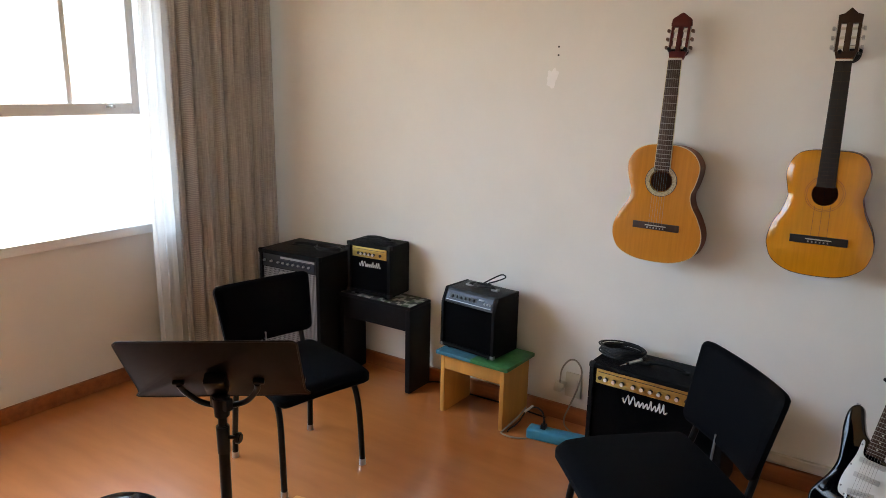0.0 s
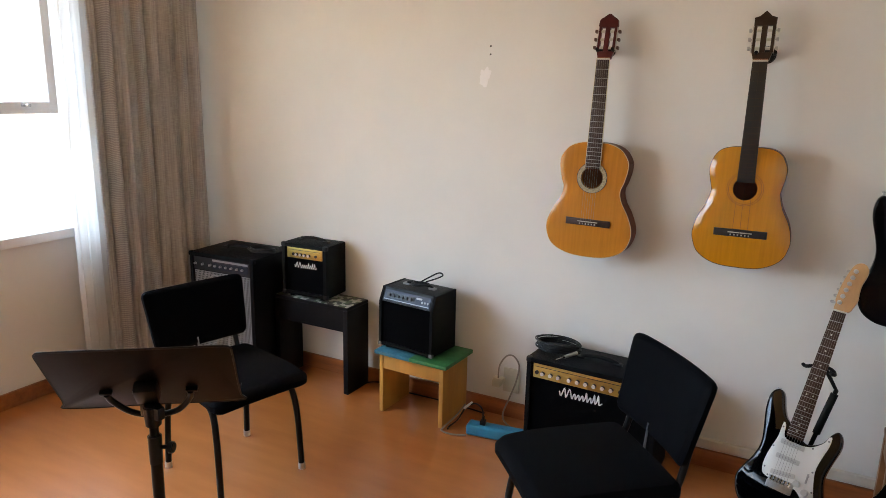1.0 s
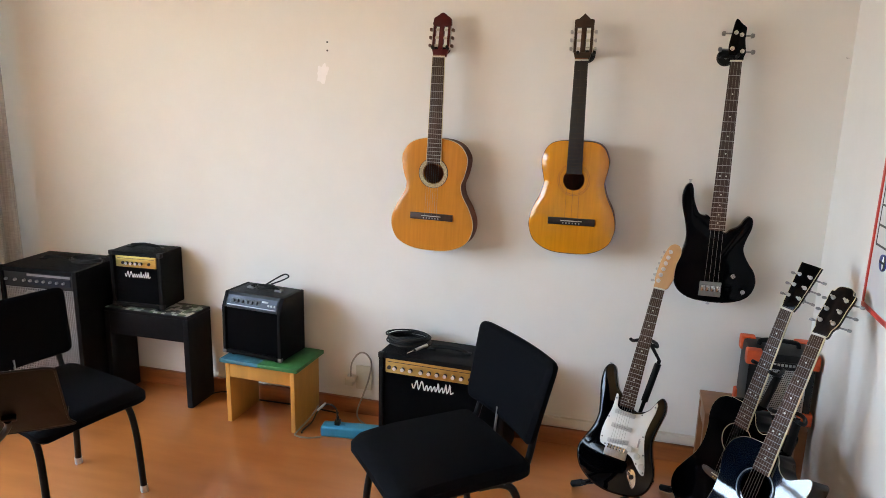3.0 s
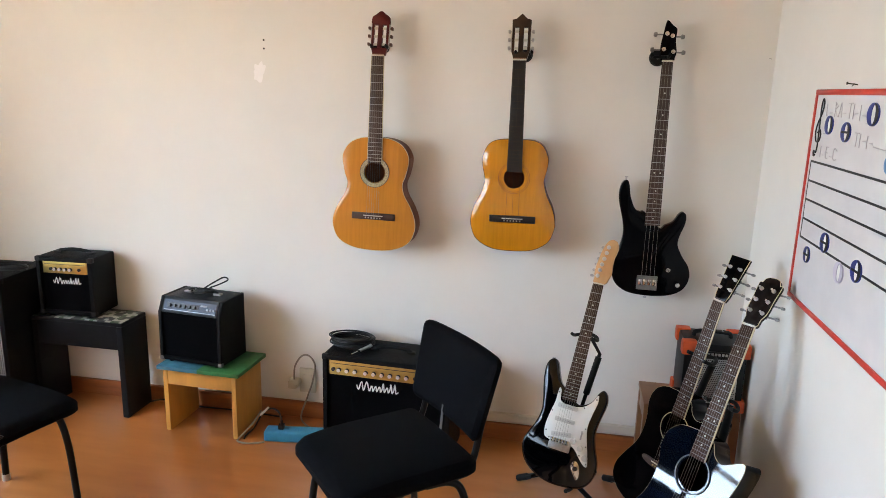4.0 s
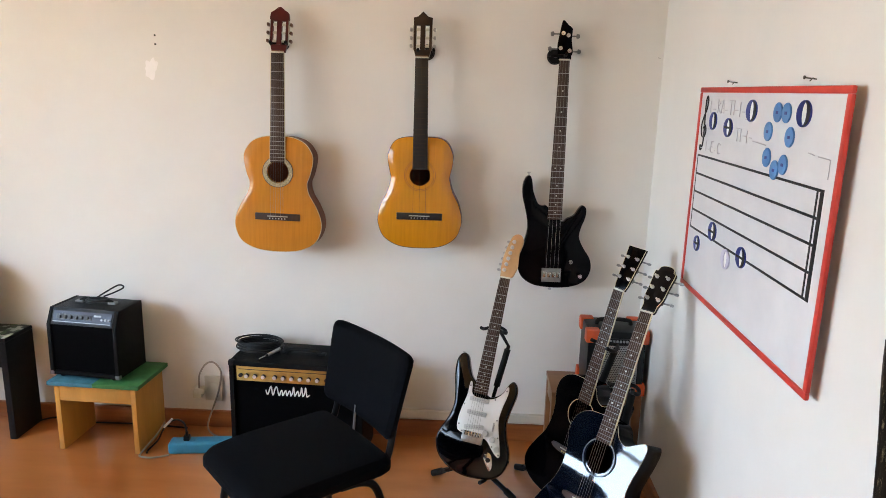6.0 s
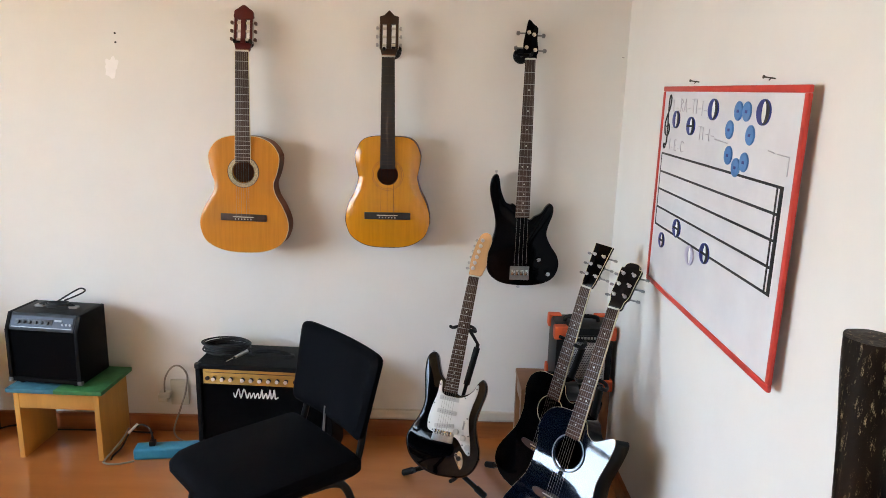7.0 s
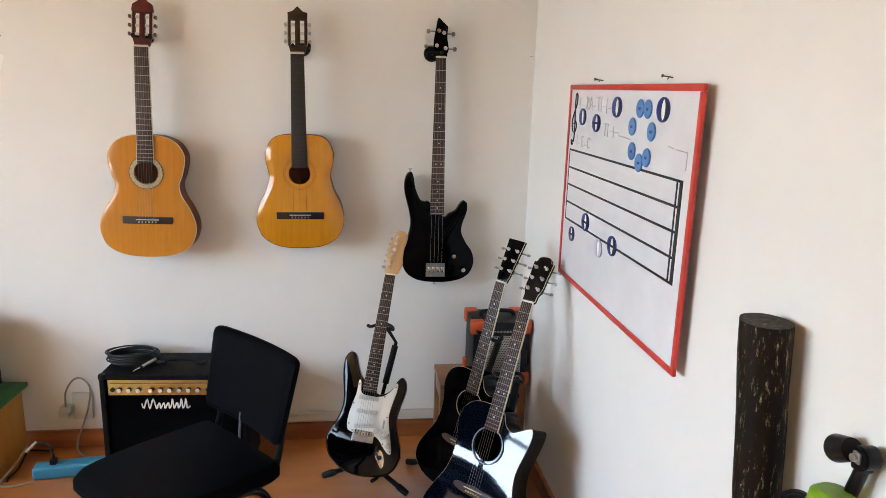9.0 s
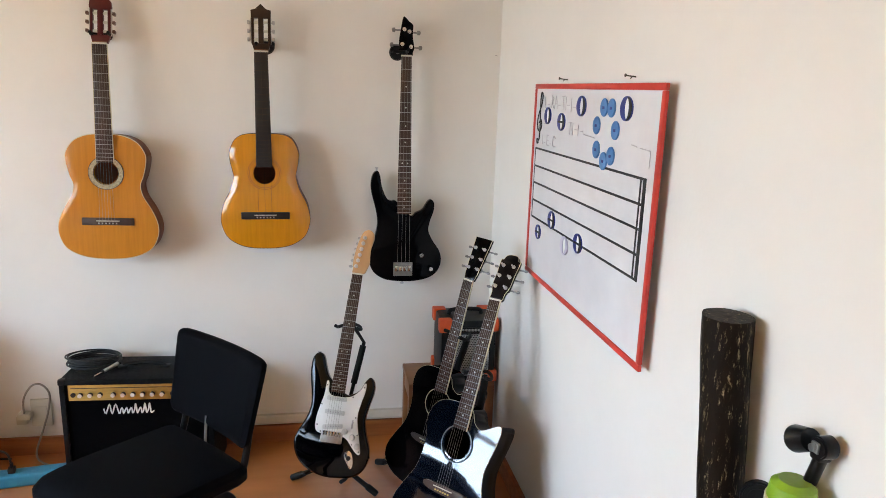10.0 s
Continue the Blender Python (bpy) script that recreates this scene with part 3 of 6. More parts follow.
def chair_parts(c):
    """Upholstered visitor chair, x to its front, origin on the floor."""
    seat = moved(cushion(0.03, 0.212, 0.225, 0.045, 0.03), Matrix.Translation((0.018, 0, 0.435)) @ pose(0, 0, 0, 0, 90, 0))
    for v in seat.verts:
        v.co.z += 0.006 * (1 - (v.co.y / 0.21) ** 2) - 0.02 * max(0, v.co.x / 0.24) ** 3
    part("seat", seat, M_CLOTH, c)
    back = cushion(0.021, 0.222, 0.135, 0.03, 0.024)
    for v in back.verts:
        v.co.y *= 1 - 0.05 * (1 - v.co.z / 0.135)
        v.co.x -= 0.03 * (1 - (v.co.y / 0.218) ** 2) - 0.012
    part("backrest", moved(back, pose(-0.232, 0, 0.642, 0, -14)), M_CLOTH, c)
    for s in (-1, 1):
        part("leg", tube([(0.04, s * 0.168, 0.40), (0.115, s * 0.17, 0.393), (0.16, s * 0.175, 0.355), (0.185, s * 0.181, 0.24), (0.2, s * 0.185, 0.0)], 0.0125, 12), M_BLACKMETAL, c)
        part("leg", tube([(-0.04, s * 0.168, 0.40), (-0.115, s * 0.17, 0.393), (-0.16, s * 0.175, 0.355), (-0.185, s * 0.181, 0.24), (-0.2, s * 0.185, 0.0)], 0.0125, 12), M_BLACKMETAL, c)
        for fx in (-0.2, 0.2):
            part("foot_cap", cyl((fx, s * 0.185, 0.0), (fx * 0.997, s * 0.1848, 0.028), 0.0145, n=14), M_STEEL, c, "worn metal foot cap")
        part("back_upright", tube([(-0.05, s * 0.158, 0.397), (-0.165, s * 0.165, 0.40), (-0.205, s * 0.165, 0.44), (-0.238, s * 0.16, 0.57)], 0.011, 10), M_BLACKMETAL, c)
    part("adjusting_rod", cyl((-0.196, -0.02, 0.445), (-0.205, -0.02, 0.545), 0.004, n=10), M_STEEL, c, "thin bright rod behind the seat")
    part("under_frame", join(box(-0.14, 0.14, -0.168, -0.148, 0.388, 0.406), box(-0.14, 0.14, 0.148, 0.168, 0.388, 0.406),
                             box(-0.02, 0.02, -0.148, 0.148, 0.388, 0.406)), M_BLACKMETAL, c)


chair_a = thing("chair", pose(-2.684, -1.01, 0, 0, 0, -13.3) @ Matrix.Diagonal((1, 1, 0.955, 1)), "black upholstered chair on black metal legs, facing the room", "chair", "upholstered chairs")
chair_parts(chair_a)
chair_b = copy_thing(chair_a, pose(-1.234, -0.988, 0, 0, 0, 221) @ Matrix.Diagonal((1, 1, 1.04, 1)))
tagged(chair_b, "black upholstered chair standing before the gold-panel amplifier")


# ---- amplifiers ----
def script_logo(w, h):
    """Looping white flourish of a maker's badge, w wide and h high."""
    pts = [(-0.5, 0, 0.1), (-0.46, 0, -0.35), (-0.38, 0, 0.5), (-0.34, 0, -0.4), (-0.26, 0, 0.5), (-0.2, 0, -0.4)]
    x = -0.2
    for k in range(7):
        top = 0.5 if k in (3, 5, 6) else 0.12
        pts += [(x + 0.035, 0, -0.05), (x + 0.06, 0, top), (x + 0.075, 0, 0.0), (x + 0.085, 0, -0.38)]
        x += 0.092
    pts.append((0.5, 0, -0.2))
    return tube([(a * w, 0, c * h + a * h * 0.05) for a, b, c in pts], h * 0.062, 6, 4)


def knob(x, y, z, r, h, tilt=0.0):
    return moved(cyl((0, 0, 0), (0, -h, 0), r, r * 0.85, 14, r * 0.15), Matrix.Translation((x, y, z)) @ pose(0, 0, 0, tilt))


def corner_cap(x, y, z, sx, sy, sz, s=0.028):
    return moved(join(box(-0.002, s, -0.002, s, -0.002, s, 0.006)), Matrix.Translation((x, y, z)) @ Matrix.Diagonal((sx, sy, sz, 1)))


def strap_handle(parent, y, z, w=0.16, mount=None):
    part("handle", tube([(-w / 2, y, z + 0.004), (-w / 2 + 0.02, y, z + 0.014), (0, y, z + 0.02), (w / 2 - 0.02, y, z + 0.014), (w / 2, y, z + 0.004)], 0.008, 8), M_RUBBER, parent, "black rubber strap handle")
    for s in (-1, 1):
        part("handle_mount", box(s * w / 2 - 0.018, s * w / 2 + 0.018, y - 0.012, y + 0.012, z, z + 0.01, 0.003), mount or M_PLASTIC, parent, "dull metal handle mount" if mount else "black handle mount")


def cabinet_shell(w, d, z0, z1, t, deep, bevel):
    """A closed cabinet with a recessed front, front towards -y."""
    bm = box(-w / 2, w / 2, -d / 2, d / 2, z0, z1, bevel)
    front = min(bm.faces, key=lambda f: f.calc_center_median().y - 100 * f.calc_area() * (f.normal.y < -0.9))
    bmesh.ops.inset_region(bm, faces=[front], thickness=max(0.001, t - bevel), use_even_offset=True)
    inner = bmesh.ops.extrude_discrete_faces(bm, faces=[front])["faces"][0]
    bmesh.ops.translate(bm, verts=inner.verts[:], vec=(0, deep, 0))
    return bm


def gold_amp(m, w, d, h, panel_h, knobs, label, top_in=0.02, logo_w=0.12, logo_x=0.0, group="amplifiers", panel_inset=0.03):
    """Combo amplifier with a gold control strip; origin at the middle of its base, front towards -y."""
    a = thing("guitar_amplifier", m, label, "amplifier", group)
    t = 0.02
    shell = cabinet_shell(w, d, 0.012, h, t, 0.021, 0.008)
    part("cabinet", shell, M_TOLEX, a)
    part("speaker_grille", box(-w / 2 + t, w / 2 - t, -d / 2 + 0.012, -d / 2 + 0.02, 0.032, h - t - panel_h - 0.004), M_GRILLE, a, "black cloth speaker grille")
    zc = h - t - panel_h / 2 - 0.002
    part("control_panel", box(-w / 2 + panel_inset, w / 2 - panel_inset, -d / 2 + 0.008, -d / 2 + 0.02, zc - panel_h / 2, zc + panel_h / 2, 0.002), M_GOLD, a, "brushed gold control panel")
    part("panel_line", box(-w / 2 + panel_inset + 0.01, w / 2 - panel_inset - 0.01, -d / 2 + 0.006, -d / 2 + 0.0085, zc + panel_h * 0.27, zc + panel_h * 0.3), M_EBONY, a)
    n, x0, x1, r = knobs
    cap = finish("knob", join(cyl((0, 0, 0), (0, -0.012, 0), r, r * 0.9, 14, r * 0.15)), M_EBONY)
    face = finish("knob_cap", cyl((0, -0.0118, 0), (0, -0.0145, 0), r * 0.86, r * 0.8, n=14), M_CAP)
    for k in range(n):
        x = x0 + (x1 - x0) * k / max(1, n - 1) + (0.012 if n > 6 and k >= n - 6 else 0)
        kk = part("knob", cap, None, a, "black knob with a bright metal cap")
        kk.location = (x, -d / 2 + 0.008, zc - panel_h * 0.12)
        part("knob_cap", face, None, kk)
    for x in (x0 - r * 2.8, x1 + r * 5.2):
        part("input_jack", cyl((x, -d / 2 + 0.009, zc - panel_h * 0.12), (x, -d / 2 + 0.002, zc - panel_h * 0.12), r * 0.9, n=14), M_EBONY, a)
    part("badge", moved(script_logo(logo_w, logo_w * 0.24), pose(logo_x, -d / 2 + 0.010, h - t - panel_h - 0.03 - logo_w * 0.06, 0, 0, 0)), M_LOGO, a, "white flourish-shaped maker's badge")
    strap_handle(a, 0.0, h)
    for sx in (-1, 1):
        for zz, sz in ((0.012, 1), (h, -1)):
            part("corner_cap", corner_cap(sx * w / 2, -d / 2, zz, -sx, 1, sz, 0.022), M_PLASTIC, a)
        for yy in (-d / 2 + 0.03, d / 2 - 0.03):
            part("rubber_foot", cyl((sx * (w / 2 - 0.04), yy, 0), (sx * (w / 2 - 0.04), yy, 0.013), 0.012, n=12), M_RUBBER, a)
    return a


BENCH_H = 0.467
gold_amp(pose(-2.975, -0.112, BENCH_H, 0, 0, 3), 0.275, 0.18, 0.285, 0.055, (4, -0.045, 0.03, 0.008),
         "small black practice amplifier with gold panel on a dark bench", logo_w=0.135, logo_x=0.005)
gold_amp(pose(-1.43, -0.165, 0, 0, 0, -3), 0.56, 0.24, 0.435, 0.065, (9, -0.205, 0.08, 0.0095),
         "large black combo amplifier with gold control panel", logo_w=0.185, logo_x=-0.035)


def bass_amp():
    """Tall combo standing in the corner; x across, front towards -y."""
    w, d, h = 0.425, 0.33, 0.675
    a = thing("bass_amplifier", pose(-3.388, -0.205, 0, 0, 0, 3), "large black bass combo amplifier beside the curtain", "amplifier", "amplifiers")
    t = 0.022
    part("cabinet", cabinet_shell(w, d, 0.02, h, t, 0.031, 0.01), M_TOLEX, a)
    part("control_panel", box(-w / 2 + t, w / 2 - t, -d / 2 + 0.01, -d / 2 + 0.022, h - 0.095, h - 0.022), M_PANELB, a)
    part("panel_strip", box(-0.06, w / 2 - 0.04, -d / 2 + 0.006, -d / 2 + 0.011, h - 0.082, h - 0.045), M_PANEL, a, "blue-grey strip of controls")
    part("panel_strip", box(-0.06, w / 2 - 0.04, -d / 2 + 0.006, -d / 2 + 0.011, h - 0.04, h - 0.030), M_STEEL, a)
    kn = finish("knob", cyl((0, 0, 0), (0, -0.012, 0), 0.0065, 0.0055, 14), M_STEEL)
    for k in range(9):
        kk = part("knob", kn, None, a, "small bright metal knob")
        kk.location = (-0.175 + 0.05 * k if k < 3 else -0.04 + 0.036 * (k - 3), -d / 2 + 0.008, h - 0.062)
    part("badge", join(tube([(-0.045 + 0.03 * math.cos(u), -d / 2 + 0.006, h - 0.13 + 0.017 * math.sin(u)) for u in np.linspace(0.5, 5.6, 10)], 0.003, 6),
                       box(-0.01, 0.055, -d / 2 + 0.003, -d / 2 + 0.007, h - 0.140, h - 0.122, 0.003)), M_STEEL, a, "silver maker's badge")
    part("speaker_cloth", box(-w / 2 + t, w / 2 - t, -d / 2 + 0.022, -d / 2 + 0.03, 0.042, h - 0.098), M_GRILLE, a)
    # perforated steel grille, as a lattice of thin bars
    bars = []
    for k in range(40):
        x = -w / 2 + t + 0.006 + k * (w - 2 * t - 0.012) / 39
        bars.append(box(x - 0.0016, x + 0.0016, -d / 2 + 0.012, -d / 2 + 0.015, 0.045, h - 0.10))
    for k in range(44):
        z = 0.047 + k * (h - 0.149) / 43
        bars.append(box(-w / 2 + t, w / 2 - t, -d / 2 + 0.014, -d / 2 + 0.017, z - 0.0016, z + 0.0016))
    part("speaker_grille", join(*bars), M_GREYPAINT, a, "grey perforated metal speaker grille")
    strap_handle(a, 0.0, h, 0.2)
    for sx in (-1, 1):
        for zz, sz in ((0.02, 1), (h, -1)):
            part("corner_cap", corner_cap(sx * w / 2, -d / 2, zz, -sx, 1, sz, 0.024), M_TOLEX, a)
        for yy in (-d / 2 + 0.04, d / 2 - 0.04):
            part("rubber_foot", cyl((sx * (w / 2 - 0.05), yy, 0), (sx * (w / 2 - 0.05), yy, 0.021), 0.018, n=12), M_RUBBER, a)


bass_amp()


def bench():
    x0, x1, y0, y1, h = -3.16, -2.69, -0.215, -0.03, BENCH_H
    b = thing("bench", pose((x0 + x1) / 2, (y0 + y1) / 2, 0), "dark painted bench with a patterned oilcloth top", "bench")
    w, d = (x1 - x0) / 2, (y1 - y0) / 2
    part("top", box(-w, w, -d, d, h - 0.02, h - 0.003, 0.004), M_VINYL, b)
    part("cover", box(-w + 0.006, w - 0.006, -d + 0.006, d - 0.006, h - 0.003, h, 0.001), M_BENCHTOP, b, "black oilcloth with broken white and green print")
    for s in (-1, 1):
        part("side_board", box(s * w - 0.03 * (s > 0), s * w + 0.03 * (s < 0), -d, d, 0, h - 0.02, 0.004), M_VINYL, b)
    for yy in (-d + 0.002, d - 0.022):
        part("apron", box(-w + 0.03, w - 0.03, yy, yy + 0.02, h - 0.133, h - 0.02, 0.002), M_VINYL, b)


bench()
STOOL_H = 0.315


def small_stool():
    x0, x1, y0, y1, h = -2.478, -2.082, -0.295, -0.03, STOOL_H
    s = thing("stool", pose((x0 + x1) / 2, (y0 + y1) / 2, 0, 0, 0, -2), "low yellow wooden stool with worn blue and green top", "stool")
    w, d = (x1 - x0) / 2, (y1 - y0) / 2
    part("top", box(-w, 0.0, -d, d, h - 0.018, h, 0.003), M_BLUE, s, "worn blue painted half of the top")
    part("top", box(0.0, w, -d, d, h - 0.018, h, 0.003), M_GREEN, s, "worn green painted half of the top")
    for q in (-1, 1):
        x = q * (w - 0.032)
        part("side_board", box(x - 0.011, x + 0.011, -d + 0.015, d - 0.015, 0, h - 0.018, 0.002), M_STOOLWOOD, s)
    for yy in (-d + 0.017, d - 0.033):
        part("apron", box(-w + 0.043, w - 0.043, yy, yy + 0.016, h - 0.09, h - 0.018, 0.002), M_STOOLWOOD, s)


small_stool()


def grey_amp():
    w, d, h = 0.315, 0.20, 0.30
    a = thing("guitar_amplifier", pose(-2.325, -0.155, STOOL_H, 0, 0, -6), "black combo amplifier with grey top on a low stool", "amplifier", "amplifiers")
    side = [(-d / 2, 0.012), (-d / 2 + 0.004, 0.232), (-d / 2 + 0.036, h), (d / 2, h), (d / 2, 0.012)]

    def slab(x0, x1, pts):
        bm = prism(pts, 0, x1 - x0, 0.004)
        return moved(bm, Matrix(((0, 1, 0, x0), (1, 0, 0, 0), (0, 0, 1, 0), (0, 0, 0, 1))))

    part("cabinet", join(slab(-w / 2, -w / 2 + 0.018, side), slab(w / 2 - 0.018, w / 2, side), box(-w / 2 + 0.018, w / 2 - 0.018, -d / 2 + 0.002, d / 2, 0.012, 0.03, 0.003),
                         box(-w / 2 + 0.018, w / 2 - 0.018, d / 2 - 0.014, d / 2 - 0.003, 0.03, h - 0.018)), M_TOLEX, a)
    part("top_panel", box(-w / 2 + 0.018, w / 2 - 0.018, -d / 2 + 0.037, d / 2, h - 0.018, h, 0.004), M_GREYTOP, a, "dark grey vinyl top")
    part("speaker_grille", box(-w / 2 + 0.018, w / 2 - 0.018, -d / 2 + 0.012, -d / 2 + 0.02, 0.03, 0.235), M_GRILLE, a, "black cloth speaker grille")
    ang = math.degrees(math.atan2(0.032, 0.068))
    base = Matrix.Translation((0, -d / 2 + 0.006, 0.235)) @ pose(0, 0, 0, -ang)
    part("control_panel", moved(box(-w / 2 + 0.019, w / 2 - 0.019, 0.0, 0.01, 0.0, 0.070), base), M_GREYTOP, a)
    part("panel_strip", moved(box(-w / 2 + 0.026, w / 2 - 0.026, -0.002, 0.001, 0.010, 0.058), base), M_PANEL, a, "blue-grey control strip")
    part("panel_band", moved(box(-w / 2 + 0.04, 0.045, -0.0035, -0.0015, 0.024, 0.046, 0.001), base), M_PANELB, a, "black band round the knobs")
    part("panel_line", moved(box(-w / 2 + 0.028, w / 2 - 0.028, -0.003, -0.0015, 0.0115, 0.0145), base), M_DULL, a, "pale line along the panel")
    kn = finish("knob", cyl((0, 0, 0), (0, -0.01, 0), 0.008, 0.007, 14), M_EBONY)
    for k in range(6):
        kk = part("knob", kn, None, a)
        kk.matrix_basis = base @ Matrix.Translation((-0.10 + 0.025 * k, -0.001, 0.033))
    part("badge", moved(box(0.052, 0.085, -0.004, -0.001, 0.040, 0.048, 0.002), base), M_DULL, a)
    for k in range(3):
        part("button", moved(cyl((0.09 + 0.016 * k, 0, 0.030), (0.09 + 0.016 * k, -0.006, 0.030), 0.005, n=10), base), M_DULL, a)
    strap_handle(a, 0.02, h, 0.15, M_DULL)
    for sx in (-1, 1):
        part("corner_cap", corner_cap(sx * w / 2, -d / 2, 0.012, -sx, 1, 1, 0.018), M_DULL, a, "dull metal corner cap")
        for yy in (-d / 2 + 0.03, d / 2 - 0.03):
            part("rubber_foot", cyl((sx * (w / 2 - 0.04), yy, 0), (sx * (w / 2 - 0.04), yy, 0.013), 0.012, n=12), M_RUBBER, a)


grey_amp()


# ---- music stand ----
def music_stand():
    s = thing("music_stand", pose(-2.199, -1.761, 0), "black metal music stand with a solid dark desk", "music stand")
    tilt = pose(-0.011, -0.002, 0.786, 38, 0, 0)
    turn = pose(0, 0, 0, 0, 0, 37.9)
    m = turn @ tilt
    outline = curve2d([(-0.23, 0.10), (-0.225, 0.138), (-0.19, 0.145), (0, 0.145), (0.19, 0.145), (0.225, 0.138), (0.23, 0.10), (0.228, -0.10), (0.224, -0.145), (0, -0.145), (-0.224, -0.145), (-0.228, -0.10)], 5)
    part("desk", moved(prism(outline, 0.0, 0.003, 0.001), m), M_DESK, s, "dark brown-black steel desk plate")
    rim = tube([(a, 0.0015, b) for a, b in outline[::2]], 0.003, 6, 2, True)
    part("desk_rim", moved(rim, m), M_BLACKMETAL, s)
    part("ledge", moved(box(-0.224, 0.224, 0.003, 0.055, -0.148, -0.142, 0.001), m), M_BLACKMETAL, s)
    fork = tube([(-0.105, -0.012, -0.055), (-0.098, -0.014, -0.09), (-0.06, -0.02, -0.145), (0, -0.024, -0.16), (0.06, -0.02, -0.145), (0.098, -0.014, -0.09), (0.105, -0.012, -0.055)], 0.0085, 10)
    part("fork", moved(fork, m), M_BLACKMETAL, s)
    for q in (-1, 1):
        part("fork_tab", moved(box(q * 0.108 - 0.016, q * 0.108 + 0.016, -0.014, 0.0, -0.06, -0.048, 0.003), m), M_BLACKMETAL, s)
    part("hinge", moved(box(-0.03, 0.03, -0.04, -0.002, -0.07, 0.0, 0.01), m), M_BLACKMETAL, s)
    part("collar", join(cyl((0, -0.0, 0.65), (0, 0, 0.71), 0.02, 0.024, 18, 0.004), box(-0.035, 0.035, -0.012, 0.012, 0.675, 0.71, 0.005)), M_PLASTIC, s)
    part("upper_pole", cyl((0, 0, 0.54), (0, 0, 0.68), 0.012), M_BLACKMETAL, s)
    part("clamp", cyl((0, 0, 0.54), (0, 0, 0.625), 0.017, 0.0185, 18, 0.003), M_PLASTIC, s)
    part("clamp_knob", moved(join(cyl((0.012, 0, 0), (0.042, 0, 0), 0.006), cyl((0.036, 0, 0), (0.052, 0, 0), 0.016, 0.016, 10, 0.003)), pose(0, 0, 0.59, 0, 0, 25)), M_PLASTIC, s, "ribbed plastic clamp knob")
    part("lower_pole", cyl((0, 0, 0.10), (0, 0, 0.55), 0.0155), M_BLACKMETAL, s)
    for k in range(3):
        a = radians(90 + 120 * k + 20)
        c, q = math.cos(a), math.sin(a)
        part("leg", tube([(0.016 * c, 0.016 * q, 0.17), (0.12 * c, 0.12 * q, 0.09), (0.27 * c, 0.27 * q, 0.012)], 0.008, 8), M_BLACKMETAL, s)
        part("rubber_foot", cyl((0.265 * c, 0.265 * q, 0.0), (0.265 * c, 0.265 * q, 0.022), 0.012, n=12), M_RUBBER, s)


music_stand()


# ---- guitars ----
FRET = lambda scale, n: scale * 2 ** (-n / 12)


def neck_parts(g, scale, z_end, w0, w1, yb, board, nut_mat, dots=(), nfret=19, bind=None, strings=6, dot_r=0.003, fret_mat=M_STEEL, string_mat=M_STRING):
    """Fingerboard from the nut (at scale) down to z_end, its face at y = yb; frets, dots, strings."""
    wid = lambda z: w1 + (w0 - w1) * (z - z_end) / (scale - z_end)
    part("fingerboard", prism([(-w0 / 2, scale), (w0 / 2, scale), (w1 / 2, z_end), (-w1 / 2, z_end)], yb, yb + 0.006, 0.0008), board, g)
    if bind:
        for q in (1,) if board is M_ROSEL else (-1, 1):
            part("binding", prism([(q * (w0 / 2), scale), (q * (w0 / 2 + 0.0016), scale), (q * (w1 / 2 + 0.0016), z_end), (q * w1 / 2, z_end)], yb - 0.0005, yb + 0.0065), bind, g)
    part("nut", box(-w0 / 2 - 0.001, w0 / 2 + 0.001, yb - 0.003, yb + 0.006, scale, scale + 0.006, 0.001), nut_mat, g, "pale nut")
    bar = finish("fret", box(-0.5, 0.5, -0.001, 0.0006, -0.0008, 0.0008), fret_mat, False)
    for n in range(1, nfret + 1):
        z = FRET(scale, n)
        if z < z_end + 0.003:
            break
        f = part("fret", bar, None, g)
        f.location, f.scale = (0, yb, z), (wid(z), 1, 1)
    if dots:
        disc = finish("inlay_dot", cyl((0, 0, 0), (0, -0.0008, 0), dot_r, n=12), M_PEARL)
        for n in dots:
            z = (FRET(scale, n) + FRET(scale, n - 1)) / 2
            for off in ((-0.011, 0.011) if n == 12 else (0,)):
                d = part("inlay_dot", disc, None, g)
                d.location = (off, yb, z)
    for k in range(strings):
        o = (k - (strings - 1) / 2) / max(1, strings - 1)
        part("string", tube([(o * w1 * 0.86, yb - 0.007, 0.0), (o * w0 * 0.8, yb - 0.003, scale + 0.002)], 0.0004, 4, 1, smooth=False), string_mat, g)


def neck_back(g, scale, z_end, w0, w1, yb, thick, mat):
    bm = bmesh.new()
    rings = []
    for z, w in ((scale + 0.01, w0), (z_end, w1)):
        rings.append([bm.verts.new((w / 2 * math.cos(a), yb + thick * math.sin(a), z)) for a in np.linspace(0, math.pi, 10)])
    for k in range(9):
        bm.faces.new((rings[0][k], rings[0][k + 1], rings[1][k + 1], rings[1][k]))
    for r in rings:
        bm.faces.new(r)
    bm.faces.new((rings[0][0], rings[0][-1], rings[1][-1], rings[1][0]))
    part("neck", bm, mat, g)


